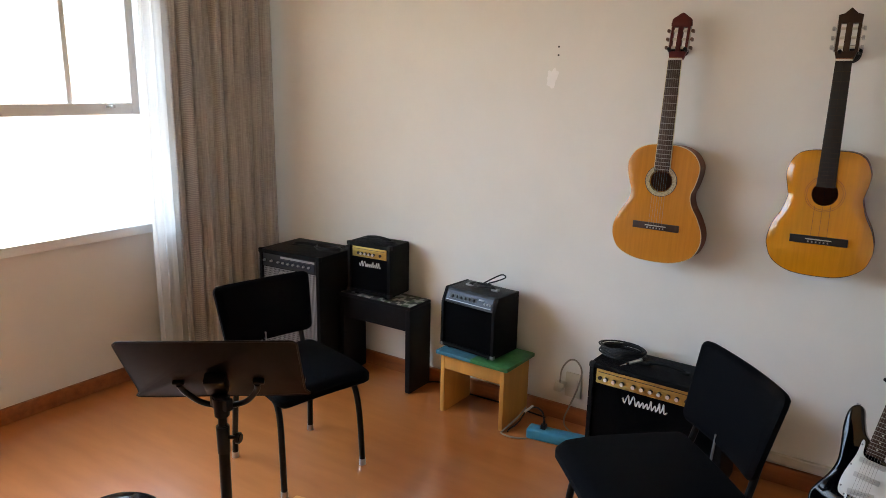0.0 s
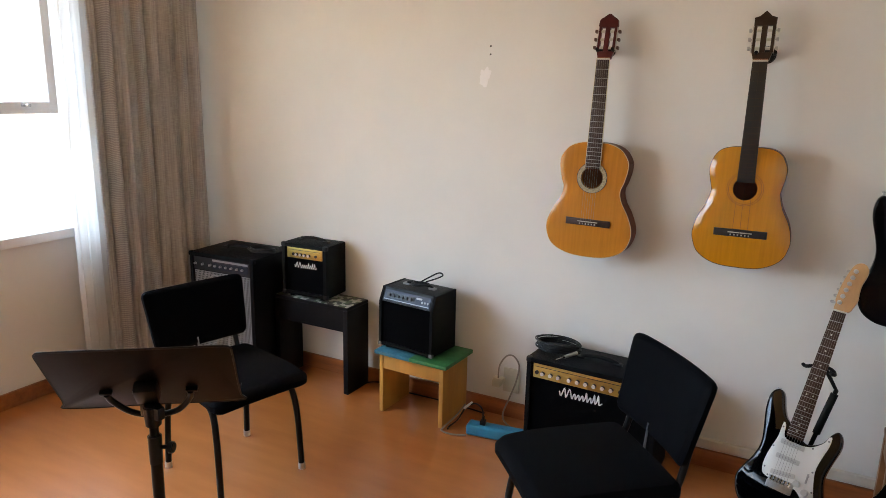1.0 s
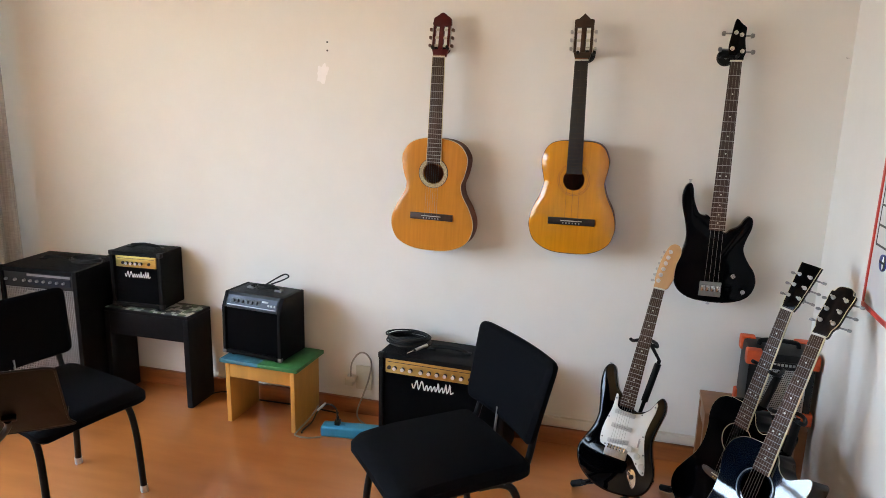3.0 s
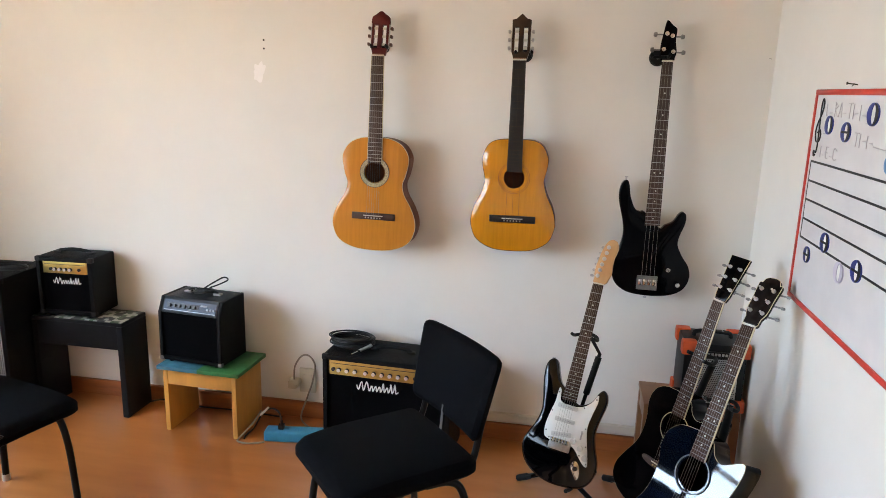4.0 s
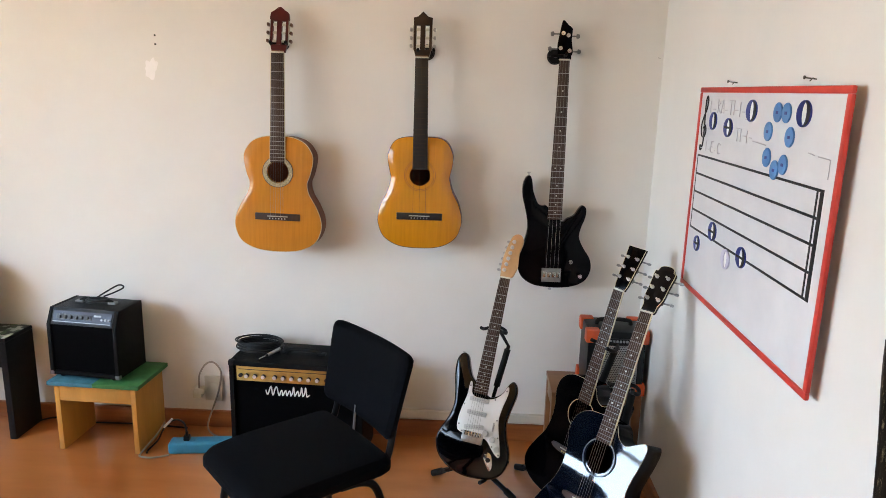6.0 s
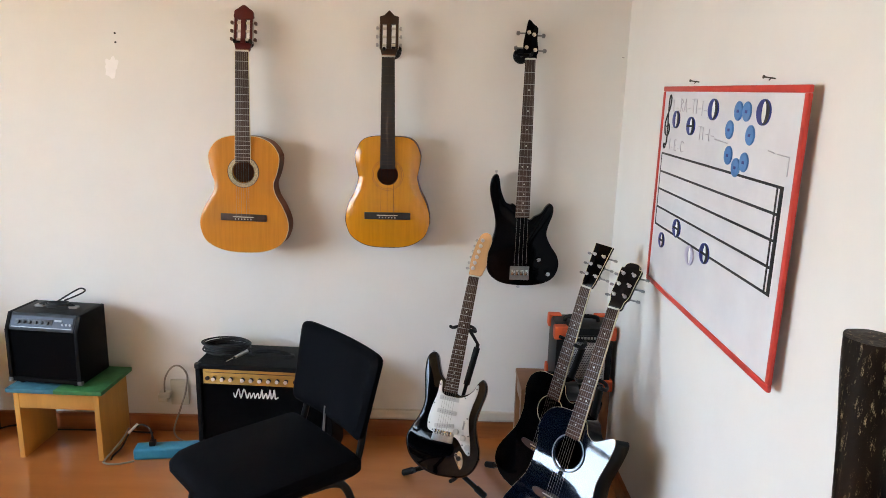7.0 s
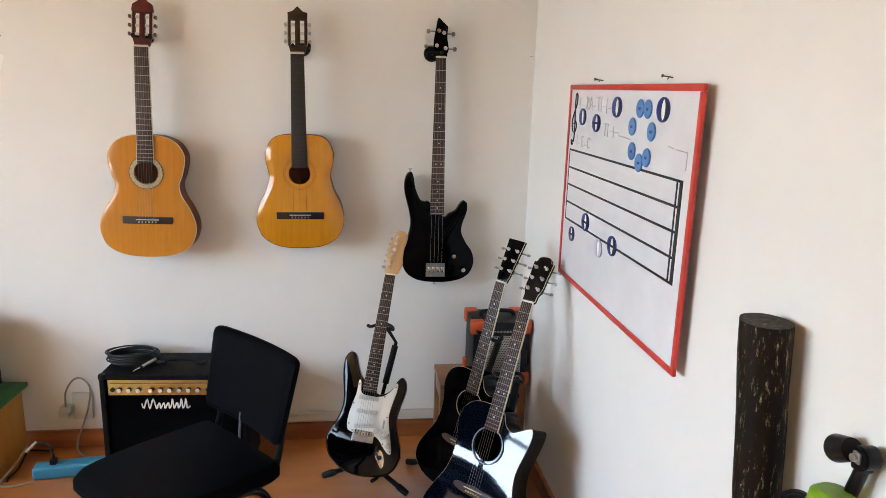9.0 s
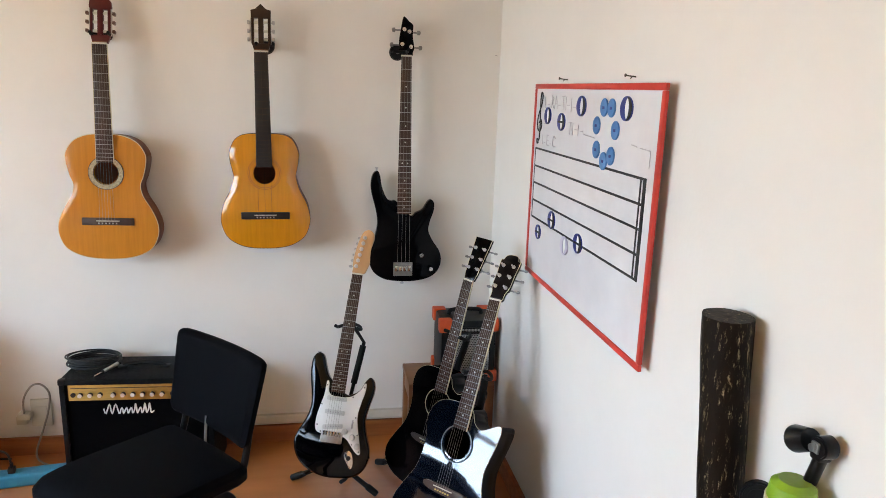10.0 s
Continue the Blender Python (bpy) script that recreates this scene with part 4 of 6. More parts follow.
def hollow_body(g, outline, depth, top_mat, side_mat, hole_z, hole_r, bind_mat=None, dome=0.004):
    """Body with the face at y = 0 and the back at y = depth, and a real sound hole."""
    n = len(outline)
    bm = bmesh.new()
    cx, cz = 0.0, hole_z
    # face: rings between the hole and the outline, gently domed
    steps = 6
    rings = []
    for j in range(steps + 1):
        t = j / steps
        ring = []
        for a, b in outline:
            ang = math.atan2(b - cz, a - cx)
            hx, hz = cx + hole_r * math.cos(ang), cz + hole_r * math.sin(ang)
            ring.append(bm.verts.new((hx + (a - hx) * t, -dome * (1 - t ** 5), hz + (b - hz) * t)))
        rings.append(ring)
    inner = [bm.verts.new((v.co.x, 0.004, v.co.z)) for v in rings[0]]
    for j in range(steps):
        for i in range(n):
            k = (i + 1) % n
            bm.faces.new((rings[j][i], rings[j][k], rings[j + 1][k], rings[j + 1][i]))
    for i in range(n):
        k = (i + 1) % n
        bm.faces.new((rings[0][k], rings[0][i], inner[i], inner[k]))
    low = [bm.verts.new((v.co.x, 0.004, v.co.z)) for v in rings[-1]]
    for i in range(n):
        k = (i + 1) % n
        bm.faces.new((rings[-1][i], rings[-1][k], low[k], low[i]))
        bm.faces.new((low[i], low[k], inner[k], inner[i]))
    part("top", bm, top_mat, g, "")
    # rims and back
    bm = bmesh.new()
    a = [bm.verts.new((p[0], 0.004, p[1])) for p in outline]
    b = [bm.verts.new((p[0], depth - 0.004, p[1])) for p in outline]
    c = [bm.verts.new((p[0] * 0.98, depth, p[1] * 0.98)) for p in outline]
    for i in range(n):
        k = (i + 1) % n
        bm.faces.new((a[i], b[i], b[k], a[k]))
        bm.faces.new((b[i], c[i], c[k], b[k]))
    bm.faces.new(c)
    part("sides_and_back", bm, side_mat, g)
    if bind_mat:
        part("edge_binding", tube([(p[0], 0.0015, p[1]) for p in outline], 0.0019 if dome else 0.0013, 6, 1, True, False), bind_mat, g)


def ring(r0, r1, z, y0, y1, n=48):
    bm = bmesh.new()
    rows = []
    for r, y in ((r0, y0), (r1, y0), (r1, y1), (r0, y1)):
        rows.append([bm.verts.new((r * math.cos(2 * math.pi * k / n), y, z + r * math.sin(2 * math.pi * k / n))) for k in range(n)])
    for j in range(4):
        for k in range(n):
            bm.faces.new((rows[j][k], rows[j][(k + 1) % n], rows[(j + 1) % 4][(k + 1) % n], rows[(j + 1) % 4][k]))
    return bm


def slotted_head(g, scale, mat, crown, w0):
    """Classical headstock with two open slots, rollers and tuner buttons; leans back a little."""
    h = part("headstock", moved(join(
        prism([(-w0 / 2 - 0.001, 0.006), (w0 / 2 + 0.001, 0.006), (0.034, 0.035), (-0.034, 0.035)], 0.004, 0.02, 0.001),
        box(-0.035, -0.0255, 0.004, 0.02, 0.035, 0.13, 0.001), box(0.0255, 0.036, 0.004, 0.02, 0.035, 0.13, 0.001), box(-0.0095, 0.0095, 0.004, 0.02, 0.035, 0.13, 0.001),
        prism(crown, 0.004, 0.02, 0.001)), Matrix.Translation((0, -0.006, scale)) @ pose(0, 0, 0, -9)), mat, g)
    base = Matrix.Translation((0, -0.006, scale)) @ pose(0, 0, 0, -9)
    for s in (-1, 1):
        for k in range(3):
            z = 0.05 + 0.032 * k
            part("tuner_roller", moved(cyl((s * 0.009, 0.012, z), (s * 0.026, 0.012, z), 0.0055, n=12), base), M_IVORY, h, "white tuner roller")
            part("tuner_button", moved(join(cyl((s * 0.034, 0.014, z), (s * 0.046, 0.014, z), 0.0025, n=8), box(s * 0.046 - 0.005, s * 0.046 + 0.005, 0.004, 0.024, z - 0.006, z + 0.006, 0.003)), base), M_BUTTON if mat is M_REDHEAD else M_STEEL, h)
        part("tuner_plate", moved(box(s * 0.037 - 0.001, s * 0.037 + 0.001, 0.006, 0.02, 0.035, 0.13), base), M_STEEL, h)


def bridge(g, w, h, mat, dome, z=0.0):
    y = 0.006 - dome
    b = part("bridge", join(box(-w / 2, w / 2, y - 0.012, y - 0.002, z - h / 2, z + h / 2, 0.002)), mat, g)
    part("saddle", box(-0.042, 0.042, y - 0.016, y - 0.011, z + 0.001, z + 0.0045, 0.001), M_IVORY, b, "white saddle")
    part("string_ties", box(-0.036, 0.036, y - 0.0145, y - 0.0115, z - h * 0.38, z - h * 0.08, 0.001), mat, b)
    for k in range(6):
        part("string_knot", box(-0.034 + 0.0125 * k, -0.029 + 0.0125 * k, y - 0.0155, y - 0.0135, z - h * 0.32, z - h * 0.12, 0.0008), M_STEEL, b)


def wall_hanger(m, r=0.032):
    h = thing("guitar_hanger", m, "black wall-mounted guitar hanger with padded yoke", "guitar hanger", "guitar hangers")
    part("wall_plate", cyl((0, 0, 0), (0, -0.014, 0), r, r * 0.94, 24, 0.003), M_PLASTIC, h)
    part("arm", tube([(0, -0.01, 0), (0, -0.05, 0.0), (0, -0.075, 0.0)], 0.007, 8), M_BLACKMETAL, h)
    part("yoke", tube([(-0.030, -0.106, 0.006), (-0.031, -0.092, 0.0), (-0.026, -0.078, 0), (0, -0.072, 0), (0.026, -0.078, 0), (0.031, -0.092, 0), (0.032, -0.110, 0.006)], 0.0062, 8), M_RUBBER, h)


CLASSIC = [(0, 0.327), (0.06, 0.323), (0.108, 0.302), (0.137, 0.262), (0.1405, 0.225), (0.130, 0.175), (0.118, 0.138), (0.127, 0.095), (0.156, 0.045), (0.177, -0.01), (0.175, -0.06), (0.148, -0.108), (0.085, -0.138), (0, -0.146)]
BOXY = [(0, 0.317), (0.07, 0.314), (0.108, 0.294), (0.129, 0.25), (0.1295, 0.215), (0.1205, 0.172), (0.118, 0.148), (0.132, 0.098), (0.156, 0.05), (0.1695, 0.0), (0.168, -0.04), (0.145, -0.09), (0.085, -0.125), (0, -0.133)]


def classical(m, half, top_mat, side_mat, head_mat, board, bind, rosette, hole_z, label, crown, end_z, dots=(), brw=0.185, dome=0.005, scale=0.65):
    g = thing("classical_guitar", m, label, "guitar", "hanging guitars")
    hollow_body(g, mirrored(half), 0.1, top_mat, side_mat, hole_z, 0.042, bind, dome)
    if rosette:
        part("rosette", ring(0.044, 0.061, hole_z, -0.0072, -0.003), M_ROSETTE, g, "pale mosaic rosette")
        for r in (0.0435, 0.061):
            part("rosette_line", ring(r, r + 0.0018, hole_z, -0.0078, -0.003), M_EBONY, g)
    else:
        for r in (0.056, 0.062):
            part("rosette_line", ring(r, r + 0.0012, hole_z, -dome - 0.0006, -0.003), M_MAHOG, g)
    neck_parts(g, scale, end_z, 0.05, 0.06, -0.008 - dome, board, M_IVORY, dots=dots, nfret=19, bind=M_BIND if rosette else None, fret_mat=M_STEEL if rosette else M_DULLFRET, strings=6 if rosette else 3, string_mat=M_STRING if rosette else M_DULLFRET)
    neck_back(g, scale, 0.30, 0.05, 0.058, -0.003 - dome, 0.018, M_NECKWOOD)
    slotted_head(g, scale, head_mat, crown, 0.05)
    bridge(g, brw, 0.028, M_ROSE if rosette else M_EBONY, dome)
    return g


CROWN1 = curve2d([(-0.0355, 0.13), (-0.037, 0.15), (-0.034, 0.16), (-0.022, 0.168), (0, 0.182), (0.022, 0.168), (0.034, 0.16), (0.037, 0.15), (0.0355, 0.13), (0, 0.128)], 4)
CROWN2 = [(-0.036, 0.13), (-0.037, 0.158), (-0.02, 0.163), (0, 0.182), (0.02, 0.163), (0.037, 0.158), (0.036, 0.13)]
classical(pose(-1.534, -0.122, 1.014, -2.4, 0.9, 0), CLASSIC, M_SPRUCE, M_MAHOG, M_REDHEAD, M_ROSE, M_BIND, True, 0.184,
          "amber classical guitar with mosaic rosette and red headstock on wall", CROWN1, 0.222)
classical(pose(-0.952, -0.118, 1.037, -1.5, -0.25, 0), BOXY, M_SPRUCE2, M_MAHOG, M_BROWNHEAD, M_EBONY, M_EBONY, False, 0.166,
          "glossy orange-yellow acoustic guitar with black bridge hanging on the wall", CROWN2, 0.19, dots=(), dome=0.014, scale=0.62)
for hx, hz, hr in ((-1.522, 1.70, 0.02), (-0.942, 1.685, 0.032), (-0.43, 1.682, 0.033)):
    wall_hanger(pose(hx, 0, hz), hr)


def tuner_set(g, places, base, post_mat=M_CHROME, r=0.0065, key=0.012, key_mat=M_STEEL, reach=0.034):
    for x, z, side in places:
        part("tuning_peg", moved(join(cyl((x, 0.002, z), (x, -0.003, z), r * 1.3, n=16), cyl((x, -0.002, z), (x, -0.016, z), r * 0.55, r * 0.7, 12)), base), post_mat, g)
        part("tuner_key", moved(join(cyl((x, 0.022, z), (x + side * reach, 0.022, z), 0.003, n=8), cyl((x + side * reach, 0.022, z), (x + side * (reach + 0.013), 0.022, z), key * 0.75, key * 0.6, 14, 0.002),
                                     box(x - 0.008, x + 0.008, 0.014, 0.026, z - 0.008, z + 0.008, 0.002)), base), key_mat, g)


def bass():
    g = thing("bass_guitar", pose(-0.40, -0.078, 0.80, -0.7, 0, 0), "black four-string electric bass guitar hanging on the wall", "guitar", "hanging guitars")
    body = curve2d([(0.03, 0.225), (0.052, 0.237), (0.08, 0.252), (0.098, 0.28), (0.114, 0.293), (0.128, 0.28), (0.127, 0.245), (0.112, 0.2), (0.107, 0.16), (0.128, 0.115),
                    (0.155, 0.075), (0.164, 0.03), (0.148, -0.015), (0.11, -0.043), (0.05, -0.056), (-0.02, -0.056), (-0.08, -0.045), (-0.125, -0.012), (-0.143, 0.04), (-0.138, 0.09), (-0.118, 0.14),
                    (-0.108, 0.195), (-0.115, 0.25), (-0.133, 0.32), (-0.136, 0.365), (-0.126, 0.4), (-0.108, 0.41), (-0.098, 0.39), (-0.09, 0.345), (-0.07, 0.298), (-0.05, 0.287), (-0.03, 0.285)], 4)
    part("body", prism(body, 0, 0.04, 0.009, 3), M_BLACKGLOSS, g, "glossy black contoured body")
    neck_parts(g, 0.864, 0.235, 0.04, 0.058, -0.013, M_ROSE, M_IVORY, (3, 5, 7, 9, 12, 15, 17, 19, 21), 24, strings=4)
    neck_back(g, 0.864, 0.26, 0.04, 0.056, -0.007, 0.02, M_EBONY)
    base = Matrix.Translation((0, -0.004, 0.864)) @ pose(0, 0, 0, -4)
    head = curve2d([(-0.021, 0.003), (-0.027, 0.028), (-0.029, 0.062), (-0.022, 0.106), (-0.014, 0.148), (-0.006, 0.152), (0.010, 0.136), (0.023, 0.126), (0.027, 0.116), (0.025, 0.08), (0.031, 0.036), (0.026, 0.018), (0.021, 0.003)], 4)
    hs = part("headstock", moved(prism(head, 0, 0.015, 0.002), base), M_BLACKGLOSS, g)
    tuner_set(hs, ((-0.017, 0.047, -1), (-0.009, 0.104, -1), (0.018, 0.038, 1), (0.011, 0.096, 1)), base, r=0.006, key=0.013, key_mat=M_DULL)
    br = part("bridge", box(-0.04, 0.04, -0.008, 0, -0.03, 0.028, 0.002), M_DULL, g, "grey metal bridge plate")
    for k in range(4):
        part("saddle", box(-0.035 + 0.0185 * k, -0.02 + 0.0185 * k, -0.016, -0.007, -0.008, 0.016, 0.002), M_CHROME, br)
    for x, z in ((0.077, 0.06), (0.118, 0.0)):
        part("knob", cyl((x, 0, z), (x, -0.018, z), 0.0095, 0.0085, 18, 0.002), M_CHROME, g, "bright metal knob")
    for x, z in ((-0.112, 0.412), (0.0, -0.057)):
        part("strap_button", join(cyl((x, 0.02, z), (x, 0.02, z + (0.008 if z > 0 else -0.008)), 0.004), cyl((x, 0.02, z + (0.008 if z > 0 else -0.008)), (x, 0.02, z + (0.012 if z > 0 else -0.012)), 0.007)), M_STEEL, g)


bass()


def strat():
    g = thing("electric_guitar", pose(-0.7099, -0.495, 0.2629, -24.6, 4.2, -16.1) @ Matrix.Scale(0.956, 4), "black electric guitar with white pickguard on a floor stand", "guitar", "guitars on stands")
    body = curve2d([(0.028, 0.17), (0.06, 0.175), (0.085, 0.196), (0.102, 0.232), (0.119, 0.247), (0.135, 0.231), (0.141, 0.194), (0.132, 0.147), (0.123, 0.1), (0.124, 0.065), (0.139, 0.014), (0.155, -0.027), (0.158, -0.07),
                    (0.142, -0.112), (0.11, -0.138), (0.06, -0.15), (-0.005, -0.153), (-0.065, -0.138), (-0.112, -0.108), (-0.137, -0.072), (-0.146, -0.03), (-0.136, 0.006), (-0.114, 0.056), (-0.103, 0.103), (-0.107, 0.149), (-0.124, 0.226), (-0.128, 0.28),
                    (-0.118, 0.309), (-0.1, 0.319), (-0.083, 0.307), (-0.069, 0.27), (-0.052, 0.235), (-0.03, 0.215)], 4)
    solid = prism(body, 0.008, 0.05, 0.018, 6)
    # the rounded edge is cut flatter on the bass side, as a forearm rest
    for v in solid.verts:
        q = (v.co.y - 0.008) / 0.018
        if 0 < q < 0.98:
            k = min(1, max(0, (-0.04 - v.co.x) / 0.03)) * min(1, max(0, (v.co.z + 0.03) / 0.06))
            u = math.sqrt(1 - (1 - q) ** 2)
            v.co.y += k * 0.018 * (0.45 * u + 0.2 * max(0, u - 0.9) - q)
    part("body", solid, M_BLACKPOLY, g, "glossy black double-cutaway body")
    guard = curve2d([(-0.052, 0.21), (-0.054, 0.158), (-0.064, 0.111), (-0.071, 0.064), (-0.068, 0.026), (-0.056, 0.012), (-0.026, 0.007), (0.026, 0.009), (0.06, 0.0), (0.088, -0.03), (0.11, -0.05), (0.123, -0.047),
                     (0.113, -0.001), (0.098, 0.051), (0.091, 0.095), (0.097, 0.141), (0.107, 0.188), (0.107, 0.218), (0.099, 0.219), (0.088, 0.194), (0.062, 0.168), (0.035, 0.158), (0.0, 0.155), (-0.034, 0.165), (-0.042, 0.205)], 4)
    pg = part("pickguard", prism(guard, 0.0045, 0.0085, 0.0008), M_GUARD, g, "white plastic pickguard")
    for z, a in ((0.148, 0), (0.095, 0), (0.04, 9)):
        part("pickup", moved(box(-0.04, 0.04, -0.003, 0.006, -0.009, 0.009, 0.004), pose(0, 0, z, 0, -a, 0)), M_COVER, g, "white single-coil pickup cover")
        poles = [moved(cyl((-0.026 + 0.0104 * k, -0.003, 0), (-0.026 + 0.0104 * k, -0.0045, 0), 0.0025, n=8), pose(0, 0, z, 0, -a, 0)) for k in range(6)]
        part("pole_pieces", join(*poles), M_STEEL, g)
    for x, z in ((0.051, 0.027), (0.083, 0.009), (0.108, -0.022)):
        part("knob", cyl((x, 0.004, z), (x, -0.012, z), 0.0125, 0.0105, 18, 0.002), M_COVER, g, "white control knob")
    part("pickup_switch", join(box(0.073, 0.079, 0.002, 0.005, 0.04, 0.075), cyl((0.076, 0.004, 0.062), (0.081, -0.012, 0.067), 0.003)), M_STEEL, g)
    br = part("bridge", join(box(-0.04, 0.045, 0.001, 0.008, -0.02, 0.022, 0.002), box(-0.04, 0.045, -0.008, 0.002, -0.022, 0.004, 0.003)), M_STEEL, g, "bright metal vibrato bridge")
    for k in range(6):
        part("saddle", box(-0.033 + 0.0118 * k, -0.0235 + 0.0118 * k, -0.006, 0.002, 0.004, 0.021, 0.0015), M_CHROME, br)
    screw = finish("screw", cyl((0, 0, 0), (0, -0.0014, 0), 0.0034, 0.0028, n=10), M_DULL)
    for x, z in ((-0.048, 0.196), (-0.058, 0.12), (-0.063, 0.04), (-0.045, 0.016), (0.085, -0.018), (0.117, -0.042), (0.102, 0.02), (0.085, 0.085), (0.101, 0.205), (0.062, 0.162)):
        sc = part("screw", screw, None, pg)
        sc.location = (x, 0.0046, z)
    plate = curve2d([(0.07, -0.06), (0.085, -0.05), (0.1, -0.065), (0.108, -0.1), (0.1, -0.118), (0.085, -0.1), (0.072, -0.08)], 4)
    part("jack_plate", moved(prism(plate, 0.003, 0.008, 0.001), pose(-0.006, 0, 0.008)), M_CHROME, g, "boat-shaped chrome jack plate")
    part("jack", cyl((0.082, 0.004, -0.07), (0.082, -0.001, -0.07), 0.009, n=16), M_EBONY, g)
    neck_parts(g, 0.648, 0.172, 0.042, 0.057, -0.008, M_ROSEL, M_IVORY, (3, 5, 7, 9, 12, 15, 17, 19, 21), 22)
    neck_back(g, 0.648, 0.172, 0.042, 0.056, -0.002, 0.018, M_MAPLE)
    base = Matrix.Translation((0, -0.002, 0.648)) @ pose(0, 0, 0, 0)
    head = curve2d([(-0.021, 0.003), (-0.024, 0.03), (-0.028, 0.045), (-0.026, 0.09), (-0.018, 0.14), (-0.006, 0.178), (0.012, 0.192), (0.032, 0.187), (0.043, 0.165), (0.04, 0.135), (0.036, 0.115), (0.037, 0.085), (0.04, 0.055), (0.034, 0.03), (0.023, 0.008)], 4)
    hs = part("headstock", moved(prism(head, 0.002, 0.017, 0.002), base), M_MAPLE, g, "pale maple headstock")
    tuner_set(hs, [(-0.012 + 0.0035 * k, 0.035 + 0.0245 * k, -1) for k in range(6)], base, M_PEG, r=0.0062, key=0.008, reach=0.021)
    part("strap_button", join(cyl((-0.108, 0.03, 0.31), (-0.108, 0.03, 0.32), 0.004), cyl((-0.108, 0.03, 0.318), (-0.108, 0.03, 0.323), 0.007)), M_STEEL, g)


strat()

CUTAWAY = curve2d([(0.0, 0.285), (0.028, 0.272), (0.045, 0.238), (0.075, 0.222), (0.11, 0.24), (0.14, 0.255), (0.15, 0.235), (0.143, 0.185), (0.13, 0.13), (0.126, 0.09), (0.138, 0.03), (0.17, -0.03), (0.195, -0.09), (0.185, -0.145), (0.12, -0.187), (0, -0.198),
                   (-0.12, -0.187), (-0.185, -0.145), (-0.195, -0.09), (-0.17, -0.03), (-0.138, 0.03), (-0.126, 0.09), (-0.13, 0.145), (-0.143, 0.2), (-0.132, 0.25), (-0.095, 0.28), (-0.04, 0.287)], 3)


def folk(m, top_mat, label, board, guard, pointed):
    g = thing("acoustic_guitar", m, label, "guitar", "guitars on stands")
    hollow_body(g, CUTAWAY, 0.095, top_mat, M_BLACKGLOSS, 0.155, 0.05, M_BIND, 0.0)
    part("rosette", ring(0.0575, 0.0612, 0.155, -0.0052, -0.003) if not guard else ring(0.058, 0.0605, 0.155, -0.0045, -0.003), M_ABALONE if not guard else M_BIND, g, "pale shell rosette ring")
    neck_parts(g, 0.65, 0.205, 0.043, 0.055, -0.011, board, M_IVORY, (3, 5, 7, 9, 12, 15, 17), 20, bind=M_BIND, dot_r=0.003, fret_mat=M_DULL)
    neck_back(g, 0.65, 0.27, 0.043, 0.054, -0.006, 0.02, M_EBONY)
    base = Matrix.Translation((0, -0.008, 0.65)) @ pose(0, 0, 0, -12)
    if pointed:
        head = curve2d([(-0.0215, 0.003), (-0.026, 0.03), (-0.035, 0.055), (-0.036, 0.1), (-0.039, 0.151), (-0.030, 0.155), (-0.025, 0.168), (-0.012, 0.175), (0.012, 0.175), (0.025, 0.168), (0.030, 0.155), (0.039, 0.151), (0.036, 0.1), (0.035, 0.055), (0.026, 0.03), (0.0215, 0.003)], 3)
    else:
        head = [(-0.0215, 0.004), (-0.027, 0.028), (-0.038, 0.175), (0.038, 0.175), (0.027, 0.028), (0.0215, 0.004)]
    hs = part("headstock", moved(prism(head, 0.002, 0.016, 0.0015), base), M_DESK if pointed else M_BLACKGLOSS, g)
    part("head_binding", moved(tube([(p[0], 0.003, p[1]) for p in head], 0.0013, 5, 1, True, False), base), M_BIND, hs)
    tuner_set(hs, [(s * 0.021, 0.052 + 0.04 * k, s) for s in (-1, 1) for k in range(3)], base, M_PEG, r=0.005, key=0.007, key_mat=M_DULL)
    b = part("bridge", prism(curve2d([(-0.085, 0.0), (-0.075, 0.012), (-0.03, 0.013), (0, 0.016), (0.03, 0.013), (0.075, 0.012), (0.085, 0), (0.06, -0.012), (0, -0.016), (-0.06, -0.012)], 3), -0.012, -0.002, 0.002), M_ROSE, g)
    part("saddle", box(-0.038, 0.038, -0.016, -0.011, 0.003, 0.006, 0.001), M_IVORY, b)
    for k in range(6):
        part("bridge_pin", cyl((-0.026 + 0.0104 * k, -0.011, -0.006), (-0.026 + 0.0104 * k, -0.016, -0.006), 0.0028, n=10), M_GOLD, b)
    if guard:
        o = curve2d([(0.03, 0.10), (0.058, 0.115), (0.072, 0.15), (0.10, 0.12), (0.115, 0.06), (0.09, 0.02), (0.05, 0.03), (0.03, 0.06)], 4)
        part("pickguard", prism(o, -0.006, -0.0035, 0.0005), M_BLACKGLOSS, g)
    return g


AC1 = pose(-0.3490, -0.897, 0.2632, -24.5, -1.01, -48.3) @ Matrix.Scale(0.991, 4)
AC2 = pose(-0.354, -0.590, 0.2704, -14.9, 3.8, -49.0) @ Matrix.Scale(0.95, 4)
folk(AC1, M_BLUEGLOSS, "glossy blue-black cutaway acoustic guitar on a floor stand", M_ROSEL, False, True)
folk(AC2, M_BLACKGLOSS, "black cutaway acoustic guitar on a stand behind another guitar", M_ROSEL, True, False)


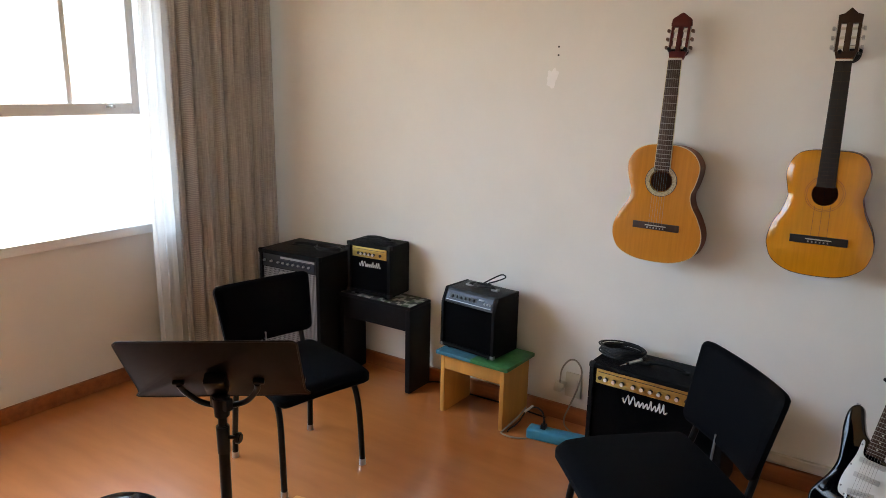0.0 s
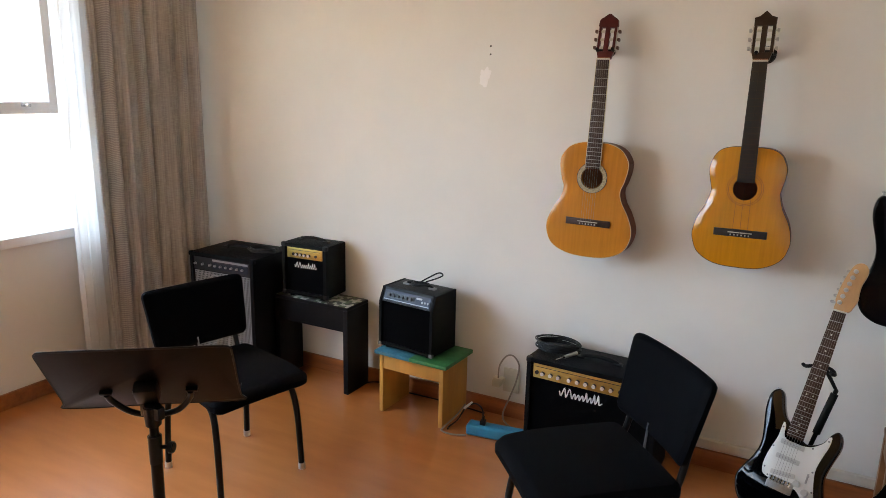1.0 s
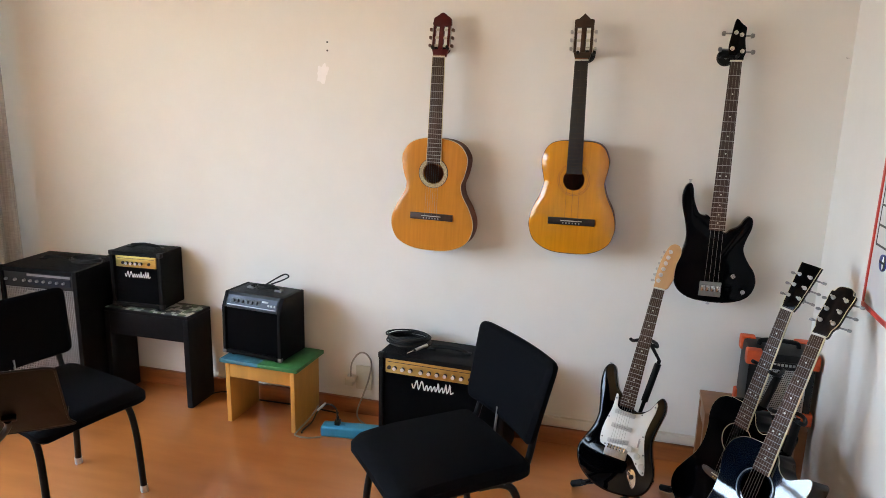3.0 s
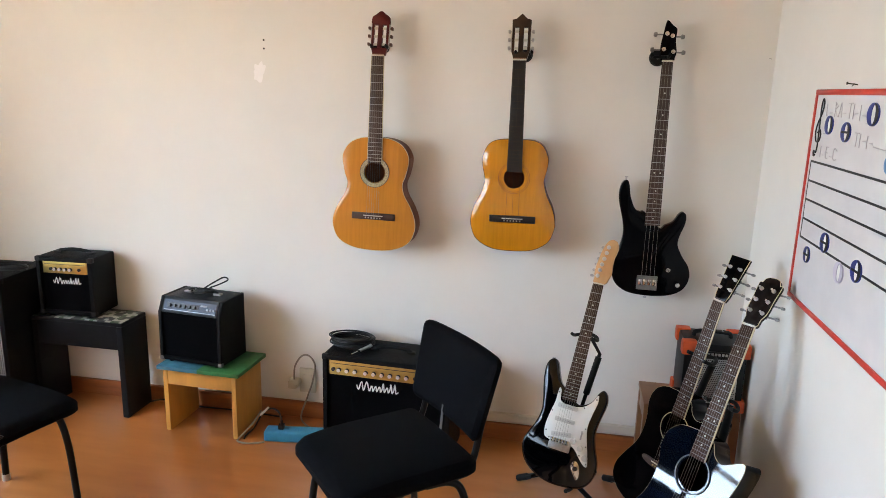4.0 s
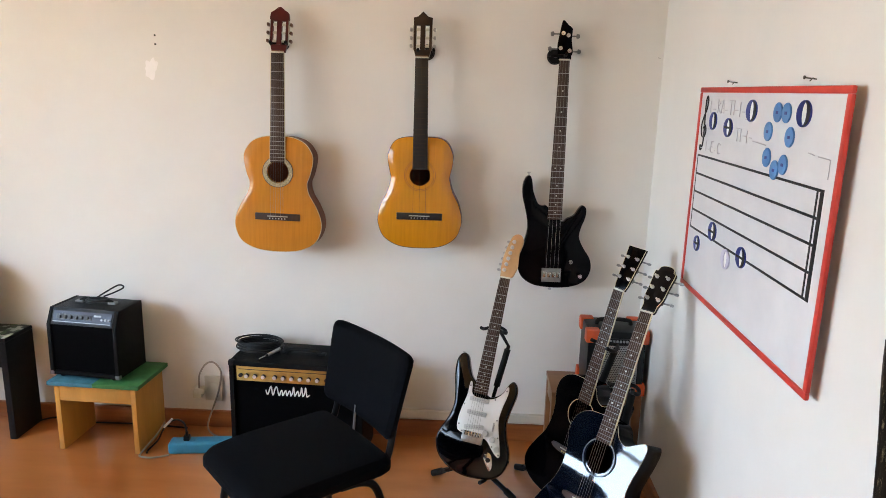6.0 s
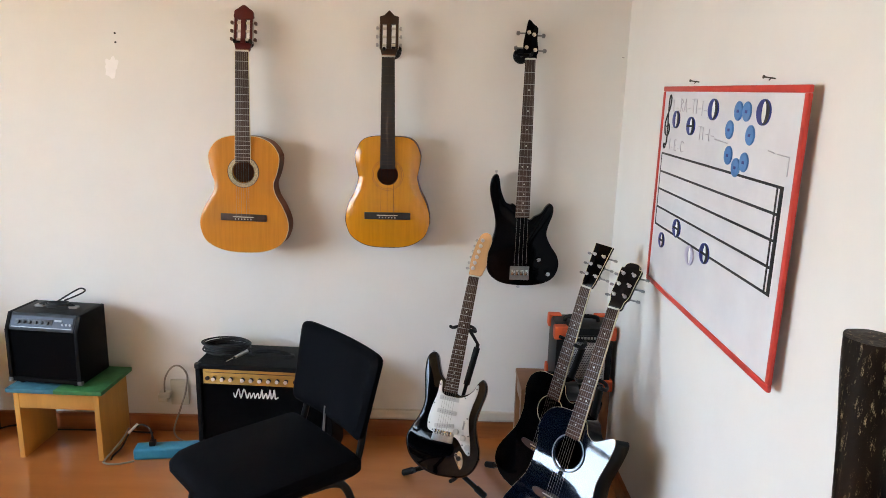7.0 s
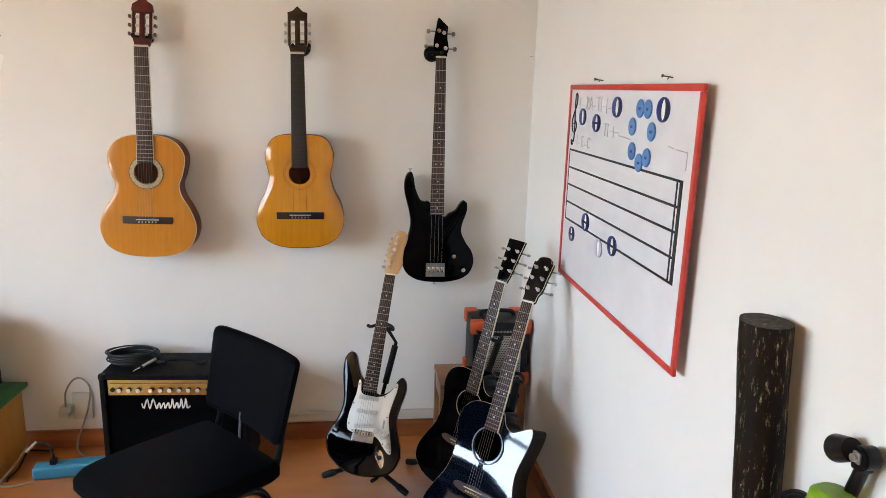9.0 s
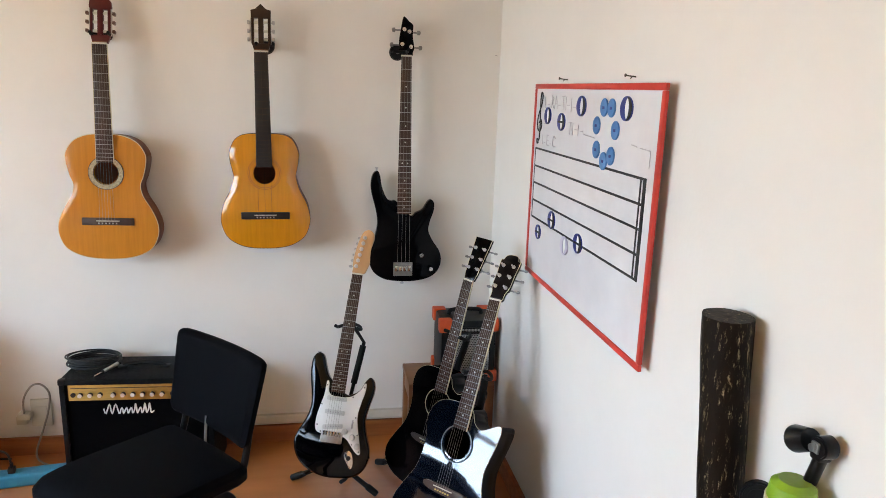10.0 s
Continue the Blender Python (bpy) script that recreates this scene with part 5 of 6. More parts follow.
def floor_stand(hub, yoke, butt, feet, label, aside=0.0):
    """Tubular guitar stand: hub and three feet on the floor plan, yoke behind the neck and cradle under the body, given in the room."""
    m = pose(hub[0], hub[1], 0)
    s = thing("guitar_stand", m, label, "guitar stand", "guitar stands")
    inv = m.inverted()
    y, b = inv @ Vector(yoke), inv @ Vector(butt)
    back = Vector((y.x - b.x, y.y - b.y, 0)).normalized()
    side = Vector((back.y, -back.x, 0))
    top = y + back * 0.045 + Vector((0, 0, -0.01))
    low = Vector((0, 0, 0.15))
    bend = top + side * aside - Vector((0, 0, aside * 1.4))
    part("pole", tube([low, bend, top], 0.0075, 10, 1, smooth=False), M_BLACKMETAL, s)
    part("grip", cyl(low.lerp(bend, 0.62), low.lerp(bend, 0.97), 0.0125), M_RUBBER, s)
    arm = [(-0.045, -0.03, 0.014), (-0.047, 0.0, 0.0), (-0.03, 0.03, 0), (0, 0.048, 0), (0.03, 0.03, 0), (0.047, 0.0, 0), (0.045, -0.03, 0.014)]
    part("yoke", tube([y + side * a + back * c + Vector((0, 0, h)) for a, c, h in arm], 0.0065, 8), M_RUBBER, s)
    for q in (-1, 1):
        part("cradle_arm", tube([low, b.lerp(low, 0.4) + side * q * 0.06, b + side * q * 0.075 + back * 0.02 - Vector((0, 0, 0.012)), b + side * q * 0.075 - back * 0.035 - Vector((0, 0, 0.002))], 0.0075, 8), M_RUBBER, s)
    part("hub", cyl((0, 0, 0.085), (0, 0, 0.165), 0.016, 0.014, 16, 0.003), M_PLASTIC, s)
    for fx, fy in feet:
        f = inv @ Vector((fx, fy, 0.014))
        d = (f - Vector((0, 0, 0.10))).normalized()
        leg = part("leg", cyl((0, 0, 0.10), f, 0.010, n=14), M_BLACKMETAL, s)
        part("rubber_foot", cyl(f - d * 0.045, f + d * 0.006, 0.0135, 0.0125, 14, 0.003), M_RUBBER, leg, "black rubber foot sleeve")


# ---- corner: wooden box, amplifier with orange corners ----
def corner_box():
    b = thing("wooden_stool", pose(-0.20, -0.125, 0), "brown varnished wooden stool under a small amplifier", "stool")
    part("top", box(-0.185, 0.18, -0.115, 0.115, 0.323, 0.345, 0.004), M_BOXWOOD, b)
    for sx in (-1, 1):
        for sy in (-1, 1):
            part("leg", box(sx * 0.165 - 0.018, sx * 0.165 + 0.018, sy * 0.09 - 0.018, sy * 0.09 + 0.018, 0, 0.323, 0.003), M_BOXWOOD, b)
    part("apron", box(-0.147, 0.147, -0.105, -0.087, 0.26, 0.323, 0.002), M_BOXWOOD, b)
    part("apron", box(-0.18, -0.162, -0.072, 0.072, 0.26, 0.323, 0.002), M_BOXWOOD, b)


corner_box()


def corner_amp():
    w, d, h = 0.245, 0.2, 0.277
    a = thing("guitar_amplifier", pose(-0.138, -0.145, 0.345, 0, 0, 0), "small black portable amplifier with orange corner guards", "amplifier", "amplifiers")
    part("cabinet", box(-w / 2 + 0.006, w / 2 - 0.006, -d / 2 + 0.006, d / 2 - 0.006, 0.004, h - 0.006, 0.012), M_PLASTIC, a)
    part("speaker_grille", box(-w / 2 + 0.035, w / 2 - 0.035, -d / 2 + 0.001, -d / 2 + 0.007, 0.03, h - 0.065, 0.003), M_STEEL, a, "grey perforated metal grille")
    holes = []
    for r in range(25):
        for c in range(24):
            x, z = -w / 2 + 0.042 + c * 0.0068 + (r % 2) * 0.0034, 0.038 + r * 0.0077
            if x < w / 2 - 0.04:
                holes.append(cyl((x, -d / 2 + 0.002, z), (x, -d / 2 - 0.0004, z), 0.0024, n=6))
    part("grille_holes", join(*holes), M_EBONY, a)
    part("name_plate", box(-0.05, 0.05, -d / 2, -d / 2 + 0.008, h - 0.055, h - 0.035, 0.002), M_PLASTIC, a)
    part("name_bars", join(*[box(-0.044 + 0.013 * k, -0.035 + 0.013 * k, -d / 2 - 0.002, -d / 2 + 0.001, h - 0.05, h - 0.04, 0.001) for k in range(7)]), M_STEEL, a, "silver lettering-like bars")
    for sx in (-1, 1):
        for sy in (-1, 1):
            for z0, z1 in ((0, 0.05), (h - 0.055, h)):
                x, y = sx * (w / 2 - 0.02), sy * (d / 2 - 0.02)
                part("corner_guard", box(x - 0.024 - 0.008 * (sx > 0), x + 0.024 + 0.008 * (sx < 0), y - 0.024, y + 0.024, z0, z1, 0.008), M_ORANGE, a, "orange rubber corner guard")
    part("handle", tube([(-0.07, 0, h - 0.006), (-0.06, 0, h + 0.012), (0, 0, h + 0.016), (0.06, 0, h + 0.012), (0.07, 0, h - 0.006)], 0.009, 8), M_PLASTIC, a)


corner_amp()


# ---- whiteboard ----
def whiteboard():
    """Board on the east wall: its own x runs from the corner towards the camera, z up, face towards -y."""
    y_l, y_r, z0, z1 = -0.592, -1.519, 0.927, 1.570
    w, h = y_l - y_r, z1 - z0
    m = Matrix(((0, 1, 0, -0.004), (-1, 0, 0, y_l), (0, 0, 1, z0), (0, 0, 0, 1))) @ pose(0, 0, 0, 0, 0, -0.42)
    b = thing("whiteboard", m, "red-framed whiteboard with musical staff hung on nails", "whiteboard")
    part("panel", box(0.012, w - 0.012, -0.018, -0.013, 0.012, h - 0.012), M_BOARD, b, "smudged white enamel writing surface")
    fw = 0.016
    for nm, bx in (("frame_top", box(0, w, -0.022, -0.012, h - fw, h, 0.003)), ("frame_bottom", box(0, w, -0.022, -0.012, 0, fw, 0.003)),
                   ("frame_side", box(0, fw, -0.0218, -0.012, fw, h - fw, 0.003)), ("frame_side", box(w - fw, w, -0.0218, -0.012, fw, h - fw, 0.003))):
        part(nm, bx, M_RED, b, "red painted wooden frame")
    for x in (0.1, w - 0.13):
        part("back_batten", box(x, x + 0.03, -0.0128, 0.0, 0.05, h - 0.05, 0.001), M_BOXWOOD, b, "wooden batten behind the board")
    return b, w, h


board, BW, BH = whiteboard()


def board_marks(b):
    """Staff of black tape, clef, note magnets, blue discs and faded marker strokes on the board's face."""
    yf = -0.018
    for k, z in enumerate((0.430, 0.372, 0.315, 0.256, 0.198)):
        part("staff_line", box(0.024, 0.845, yf - 0.0012, yf, z - 0.003, z + 0.003), M_INK, b, "black tape staff line")
    part("bar_line", box(0.832, 0.838, yf - 0.0014, yf, 0.201, 0.427), M_INK, b, "thin black bar line")
    part("bar_line", box(0.848, 0.862, yf - 0.0014, yf, 0.195, 0.433), M_INK, b, "thick black closing bar line")
    part("start_line", box(0.0235, 0.0265, yf - 0.0013, yf, 0.198, 0.430), M_INK, b)
    clef = [(0.052, 0.452), (0.040, 0.447), (0.036, 0.462), (0.055, 0.458), (0.062, 0.485), (0.058, 0.54), (0.054, 0.59), (0.062, 0.613), (0.074, 0.602), (0.068, 0.575), (0.045, 0.548), (0.032, 0.52), (0.042, 0.492), (0.066, 0.49), (0.078, 0.508), (0.066, 0.525), (0.05, 0.515)]
    part("clef", tube([(x, yf - 0.0012, z) for x, z in clef], 0.0024, 6, 5), M_INK, b, "hand-drawn black treble clef")

    def whole_note(x, z, w, h, mat, bar):
        ang = np.linspace(0, 2 * math.pi, 28, endpoint=False)
        bm = bmesh.new()
        rows = []
        for sx, sz, ox, y in ((1, 1, 0, 0), (1, 1, 0, -0.0035), (0.34, 0.82, 0.08, -0.0035), (0.34, 0.82, 0.08, -0.0008)):
            rows.append([bm.verts.new((ox * w + sx * w * math.cos(a), y, sz * h * math.sin(a))) for a in ang])
        for r0, r1 in zip(rows, rows[1:]):
            for k in range(28):
                bm.faces.new((r0[k], r0[(k + 1) % 28], r1[(k + 1) % 28], r1[k]))
        n = part("note_magnet", moved(bm, Matrix.Translation((x, yf, z))), mat, b, "whole-note magnet with a white opening")
        part("note_opening", moved(cyl((0, 0, 0), (0, -0.0022, 0), 1.0, n=24), Matrix.Translation((x + 0.08 * w, yf, z)) @ Matrix.Diagonal((0.34 * w, 1, 0.82 * h, 1))), M_LOGO, n)
        if bar:
            part("ledger_line", box(x - w * 0.8, x + w * 0.8, yf - 0.0042, yf - 0.0028, z - 0.003, z + 0.003), M_INK, n)
        if mat is M_MAGGREY:
            return
        crescent = [(0.42 * math.cos(a) + 0.08, 0.9 * math.sin(a)) for a in np.linspace(-1.45, 1.45, 12)] + [(0.95 * math.cos(a), 0.98 * math.sin(a)) for a in np.linspace(1.4, -1.4, 14)]
        part("dark_half", moved(prism(crescent, -0.0042, -0.003), Matrix.Translation((x, yf, z)) @ Matrix.Diagonal((w, 1, h, 1))), M_INK, n)

    for x, z, w, h, mat, bar in ((0.429, 0.579, 0.042, 0.030, M_MAGBLUE, False), (0.137, 0.541, 0.038, 0.028, M_MAGBLUE, False), (0.270, 0.528, 0.040, 0.028, M_MAGBLUE, True), (0.727, 0.581, 0.041, 0.031, M_MAGBLUE, False),
                                 (0.109, 0.158, 0.033, 0.026, M_MAGBLUE, True), (0.239, 0.222, 0.040, 0.030, M_MAGBLUE, True), (0.369, 0.169, 0.040, 0.030, M_MAGGREY, False), (0.478, 0.200, 0.040, 0.030, M_MAGBLUE, True)):
        whole_note(x, z, w * 0.84, h * 0.94, mat, bar)
    for x, z in ((0.592, 0.580), (0.640, 0.580), (0.550, 0.533), (0.672, 0.527), (0.560, 0.471), (0.612, 0.446), (0.656, 0.463)):
        d = part("disc_magnet", cyl((x, yf, z), (x, yf - 0.004, z), 0.0235, 0.023, 28, 0.001), M_DISCBLUE, b, "round light-blue disc magnet")
        part("disc_mark", box(x - 0.006, x + 0.006, yf - 0.0046, yf - 0.0038, z - 0.004, z + 0.003), M_MAGBLUE, d)
    # faded strokes of an old lesson
    rng = random.Random(5)
    strokes = [((0.098, 0.600), (0.100, 0.565)), ((0.100, 0.565), (0.112, 0.566)), ((0.125, 0.575), (0.145, 0.575)), ((0.165, 0.605), (0.165, 0.565)), ((0.165, 0.603), (0.185, 0.595)), ((0.185, 0.595), (0.167, 0.585)),
               ((0.168, 0.585), (0.188, 0.566)), ((0.195, 0.565), (0.208, 0.604)), ((0.208, 0.604), (0.22, 0.565)), ((0.198, 0.58), (0.216, 0.58)), ((0.228, 0.575), (0.248, 0.576)), ((0.26, 0.603), (0.29, 0.604)), ((0.275, 0.603), (0.275, 0.563)),
               ((0.3, 0.603), (0.3, 0.563)), ((0.31, 0.577), (0.33, 0.578)), ((0.345, 0.600), (0.345, 0.560)), ((0.36, 0.574), (0.38, 0.574)), ((0.39, 0.556), (0.44, 0.552)),
               ((0.095, 0.515), (0.12, 0.515)), ((0.33, 0.53), (0.36, 0.53)), ((0.345, 0.53), (0.345, 0.495)), ((0.37, 0.53), (0.37, 0.495)), ((0.385, 0.512), (0.405, 0.512)), ((0.415, 0.527), (0.415, 0.495)), ((0.43, 0.51), (0.45, 0.51)), ((0.455, 0.503), (0.543, 0.499)),
               ((0.095, 0.48), (0.095, 0.448)), ((0.112, 0.455), (0.12, 0.455)), ((0.14, 0.48), (0.14, 0.448)), ((0.14, 0.48), (0.158, 0.48)), ((0.14, 0.464), (0.155, 0.464)), ((0.14, 0.448), (0.158, 0.448)), ((0.172, 0.455), (0.18, 0.455)),
               ((0.769, 0.500), (0.80, 0.497)), ((0.815, 0.496), (0.868, 0.494)), ((0.868, 0.494), (0.868, 0.455))]
    bms = []
    for (x0, z0), (x1, z1) in strokes:
        bms.append(tube([(x0, yf - 0.0004, z0), ((x0 + x1) / 2 + rng.uniform(-0.002, 0.002), yf - 0.0004, (z0 + z1) / 2), (x1, yf - 0.0004, z1)], 0.0012, 5, 3))
    bms.append(tube([(0.225, yf - 0.0004, 0.475), (0.205, yf - 0.0004, 0.48), (0.198, yf - 0.0004, 0.464), (0.205, yf - 0.0004, 0.449), (0.226, yf - 0.0004, 0.452)], 0.0012, 5, 4))
    tagged(part("marker_strokes", join(*bms), M_PENCIL, b, "half-erased grey marker strokes"), kind="stuff")


board_marks(board)
for mark in board.children:
    if not mark.name.startswith(("frame", "panel", "back_batten")):
        mark.location = (0.011, 0, 0.003)
nail = finish("nail", join(cyl((0, 0, 0), (-0.026, 0, 0.003), 0.0016, n=8), cyl((-0.0255, 0, 0.003), (-0.028, 0, 0.0032), 0.004, n=10), cyl((-0.012, 0.004, -0.004), (-0.012, -0.009, 0.002), 0.0013, n=6)), M_NAIL)
for y, z in ((-0.833, 1.582), (-1.302, 1.585)):
    ob = new("nail", nail)
    ob.location = (0, y, z)
    tagged(ob, "rusty nail holding up the whiteboard", "nail", "board nails")
ob = new("nail", nail)
ob.matrix_world = pose(-0.012, -0.006, 1.685) @ Matrix.Scale(0.35, 4)
tagged(ob, "small dark nail head near the wall corner", "nail")
for z in (1.726, 1.691):
    single("screw_hole", cyl((-2.058, -0.0015, z), (-2.058, 0.02, z), 0.0042, n=10), M_EBONY, HERE, "dark screw hole with plug in the wall", "screw hole", "screw holes")
blob = [(0.031 * (math.cos(a) + 0.25 * math.sin(a)) * q, 0.042 * math.sin(a) * q) for a, q in ((2 * math.pi * k / 40, 0.85 + 0.55 * noise.noise((math.cos(2 * math.pi * k / 40) * 1.6, math.sin(2 * math.pi * k / 40) * 1.6, 3.0)) + 0.12 * noise.noise((k * 0.9, 0, 7.0))) for k in range(40))]
single("plaster_patch", moved(prism(blob, -0.0006, 0.004), pose(-2.082, 0, 1.598)), M_PATCH, HERE, "pale patch of bare plaster on the wall", "wall patch")

# ---- sockets, cables, power strip ----
sock = thing("wall_socket", pose(-1.885, 0, 0.187), "ivory double wall socket with a plug in it", "wall socket")
part("plate", box(-0.04, 0.04, -0.012, 0, -0.06, 0.06, 0.004), M_IVORY, sock)
part("plug_body", box(-0.085, -0.045, -0.045, -0.0, -0.035, 0.0, 0.005), M_IVORY, sock)
part("plug", box(-0.078, -0.03, -0.05, -0.012, -0.012, 0.014, 0.006), M_IVORY, sock, "ivory plug")
part("socket_face", box(-0.022, 0.022, -0.014, -0.011, -0.02, 0.03, 0.002), M_IVORY, sock)
single("power_cable", tube([(-1.935, -0.05, 0.205), (-1.93, -0.05, 0.27), (-1.90, -0.045, 0.32), (-1.865, -0.04, 0.325), (-1.838, -0.035, 0.28), (-1.85, -0.035, 0.20), (-1.875, -0.04, 0.12), (-1.90, -0.06, 0.03), (-1.86, -0.1, 0.006), (-1.75, -0.16, 0.006)], 0.004, 8), M_CABLEW, HERE,
       "grey power cable hanging in a loop from the socket", "cable", "cables")
strip = thing("power_strip", pose(-1.84, -0.225, 0, 0, 0, 8), "blue plastic power strip lying on the floor", "power strip")
part("housing", box(-0.155, 0.155, -0.034, 0.034, 0.0, 0.05, 0.012, 3), M_STRIP, strip)
for k in range(4):
    part("outlet", cyl((-0.06 + 0.06 * k, 0, 0.0485), (-0.06 + 0.06 * k, 0, 0.0515), 0.013, n=18), M_STRIP, strip)
part("plug", join(box(-0.095, -0.07, -0.014, 0.014, 0.05, 0.072, 0.004), cyl((-0.082, 0, 0.07), (-0.082, 0, 0.09), 0.006)), M_PLASTIC, strip)
single("black_cable", tube([(-1.922, -0.236, 0.088), (-1.935, -0.23, 0.125), (-1.98, -0.21, 0.128), (-2.03, -0.20, 0.09), (-2.06, -0.22, 0.03), (-2.085, -0.255, 0.006), (-2.08, -0.28, 0.005)], 0.004, 8), M_CABLE, HERE, "black mains cable arching from the power strip", "cable", "cables")
single("white_cable", tube([(-2.03, -0.205, 0.11), (-2.06, -0.23, 0.06), (-2.10, -0.285, 0.01), (-2.095, -0.31, 0.005), (-2.04, -0.315, 0.005), (-1.98, -0.29, 0.006)], 0.0038, 8), M_CABLEW, HERE, "pale cable looping across the floor", "cable", "cables")
single("cable_sleeve", tube([(-1.995, -0.205, 0.128), (-2.035, -0.205, 0.088)], 0.0055, 8, 1), M_LOGO, HERE, "white plastic connector on a cable", "connector")
single("black_cable", tube([(-2.70, -0.05, 0.005), (-2.62, -0.035, 0.02), (-2.55, -0.05, 0.006), (-2.45, -0.04, 0.006), (-2.2, -0.035, 0.006), (-2.0, -0.05, 0.006)], 0.004, 8), M_CABLE, HERE, "black cable lying along the baseboard", "cable", "cables")


def coil(name, m, rx, ry, r, turns, label, seed, wob=0.012):
    pts = []
    n = turns * 12
    for k in range(n):
        a = 2 * math.pi * k / 12
        j = 1 + wob * 14 * noise.noise((seed, k * 0.11, 1))
        lap = k / 12
        ox, oy = 0.012 * noise.noise((seed, lap * 0.9, 4)), 0.010 * noise.noise((seed, lap * 0.9, 9))
        pts.append((rx * j * math.cos(a) + ox, ry * j * math.sin(a) + oy, r + 0.0045 * lap + 0.012 * abs(noise.noise((seed + 3, k * 0.13, 0)))))
    single(name, tube(pts, r, 7, 2), M_CABLE, m, label, "cable", "cables")


coil("coiled_cable", pose(-1.625, -0.125, 0.435), 0.094, 0.066, 0.0034, 9, "coil of black instrument cable on an amplifier", 2.0)
jk = thing("jack_plug", pose(-1.545, -0.235, 0.462, 0, 0, 0), "silver jack plug lying on the amplifier's front edge", "jack plug")
d = Vector((-0.055, -0.075, -0.012)).normalized()
part("sleeve", cyl(d * -0.045, d * 0.02, 0.0075, 0.0065, 14, 0.001), M_STEEL, jk)
part("collar", cyl(d * 0.02, d * 0.03, 0.005, n=12), M_PLASTIC, jk)
part("tip", cyl(d * 0.03, d * 0.062, 0.0032, 0.0026, 10), M_CHROME, jk)
coil("coiled_cable", pose(-3.255, -0.19, 0.675), 0.075, 0.05, 0.0034, 4, "black cable bundled on the bass amplifier", 5.0)
single("black_cable", tube([(-3.20, -0.17, 0.690), (-3.15, -0.14, 0.712), (-3.115, -0.12, 0.722), (-3.10, -0.10, 0.712)], 0.0035, 7), M_CABLE, HERE, "black cable joining two amplifiers", "cable", "cables")
coil("coiled_cable", pose(-2.315, -0.14, 0.618), 0.045, 0.028, 0.0034, 3, "small black cable bundle on the grey amplifier", 8.0)
single("black_cable", tube([(-2.33, -0.13, 0.633), (-2.29, -0.11, 0.66), (-2.245, -0.09, 0.685), (-2.225, -0.09, 0.675), (-2.26, -0.10, 0.655), (-2.30, -0.12, 0.64)], 0.0035, 7), M_CABLE, HERE, "black cable loop standing up on the grey amplifier", "cable", "cables")


# ---- stands for the three guitars ----
STRAT = pose(-0.7099, -0.495, 0.2629, -24.6, 4.2, -16.1) @ Matrix.Scale(0.956, 4)
STRAT_YOKE, STRAT_BUTT = STRAT @ Vector((0, 0.015, 0.43)), STRAT @ Vector((0, 0.03, -0.14))
floor_stand((-0.685, -0.395), STRAT_YOKE, STRAT_BUTT, ((-0.859, -0.342), (-0.539, -0.496), (-0.60, -0.22)), "black tubular guitar stand under the electric guitar", 0.042)
floor_stand((-0.33, -0.45), AC2 @ Vector((0, 0.02, 0.43)), AC2 @ Vector((0, 0.04, -0.185)), ((-0.515, -0.263), (-0.19, -0.62), (-0.12, -0.36)), "black tubular guitar stand behind the front guitar")
floor_stand((-0.27, -0.82), AC1 @ Vector((0, 0.02, 0.39)), AC1 @ Vector((0, 0.04, -0.185)), ((-0.40, -0.67), (-0.15, -0.97), (-0.10, -0.70)), "black tubular guitar stand under the glossy acoustic guitar")


# ---- by the east wall ----
def log():
    bm = bmesh.new()
    rows = []
    n, m = 32, 40
    for j in range(m + 1):
        z = 1.178 * j / m
        rows.append([])
        for k in range(n):
            a = 2 * math.pi * k / n
            r = 0.0372 + 0.006 * max(0, (j / m - 0.7) / 0.3) + 0.003 * noise.noise((math.cos(a) * 1.2, math.sin(a) * 1.2, z * 5)) + 0.0015 * noise.noise((math.cos(a) * 5, math.sin(a) * 5, z * 18))
            rows[-1].append(bm.verts.new((r * math.cos(a), r * math.sin(a) - 0.147 * min(1 - j / m, 0.4), z)))
    for a, b in zip(rows, rows[1:]):
        for k in range(n):
            bm.faces.new((a[k], a[(k + 1) % n], b[(k + 1) % n], b[k]))
    bm.faces.new(rows[0][::-1])
    bm.faces.new(rows[-1])
    single("wooden_log", bm, M_POST, pose(-0.052, -1.861, 0), "dark weathered wooden log standing upright by the wall", "log")


log()
hw = thing("drum_hardware", pose(-0.026, -2.079, 1.055) @ Matrix.Scale(0.66, 4) @ pose(0, 0, -1.085), "black metal drum hardware leaning against the wall", "drum hardware")
part("tube", cyl((0.0, 0.09, 0.70), (0.0, -0.02, 1.075), 0.015, n=18), M_BLACKMETAL, hw)
part("lower_tube", cyl((-0.03, 0.46, -0.52), (0.0, 0.085, 0.72), 0.018, n=18), M_BLACKMETAL, hw)
part("elbow", join(cyl((-0.02, -0.022, 1.085), (0.018, -0.022, 1.085), 0.026, n=20, bevel=0.004), box(-0.016, 0.016, -0.03, 0.005, 1.05, 1.085, 0.006)), M_BLACKMETAL, hw)
part("bolt_plate", box(-0.026, -0.018, -0.03, -0.007, 1.072, 1.098, 0.004), M_DULL, hw, "bright metal clamp plate")
part("bolt", cyl((-0.034, -0.018, 1.085), (-0.02, -0.018, 1.085), 0.009, n=8), M_STEEL, hw)
part("cup", moved(lathe([(0.026, -0.03), (0.032, 0.018), (0.031, 0.022), (0.029, 0.02), (0.023, -0.022), (0.004, -0.024)], 24), pose(-0.005, 0.045, 1.07, 245, 0, 0)), M_PLASTIC, hw, "black plastic cup")
disc = thing("round_pad", pose(-0.045, -1.995, -0.046), "black round pad on a slim stand by the wall", "practice pad")
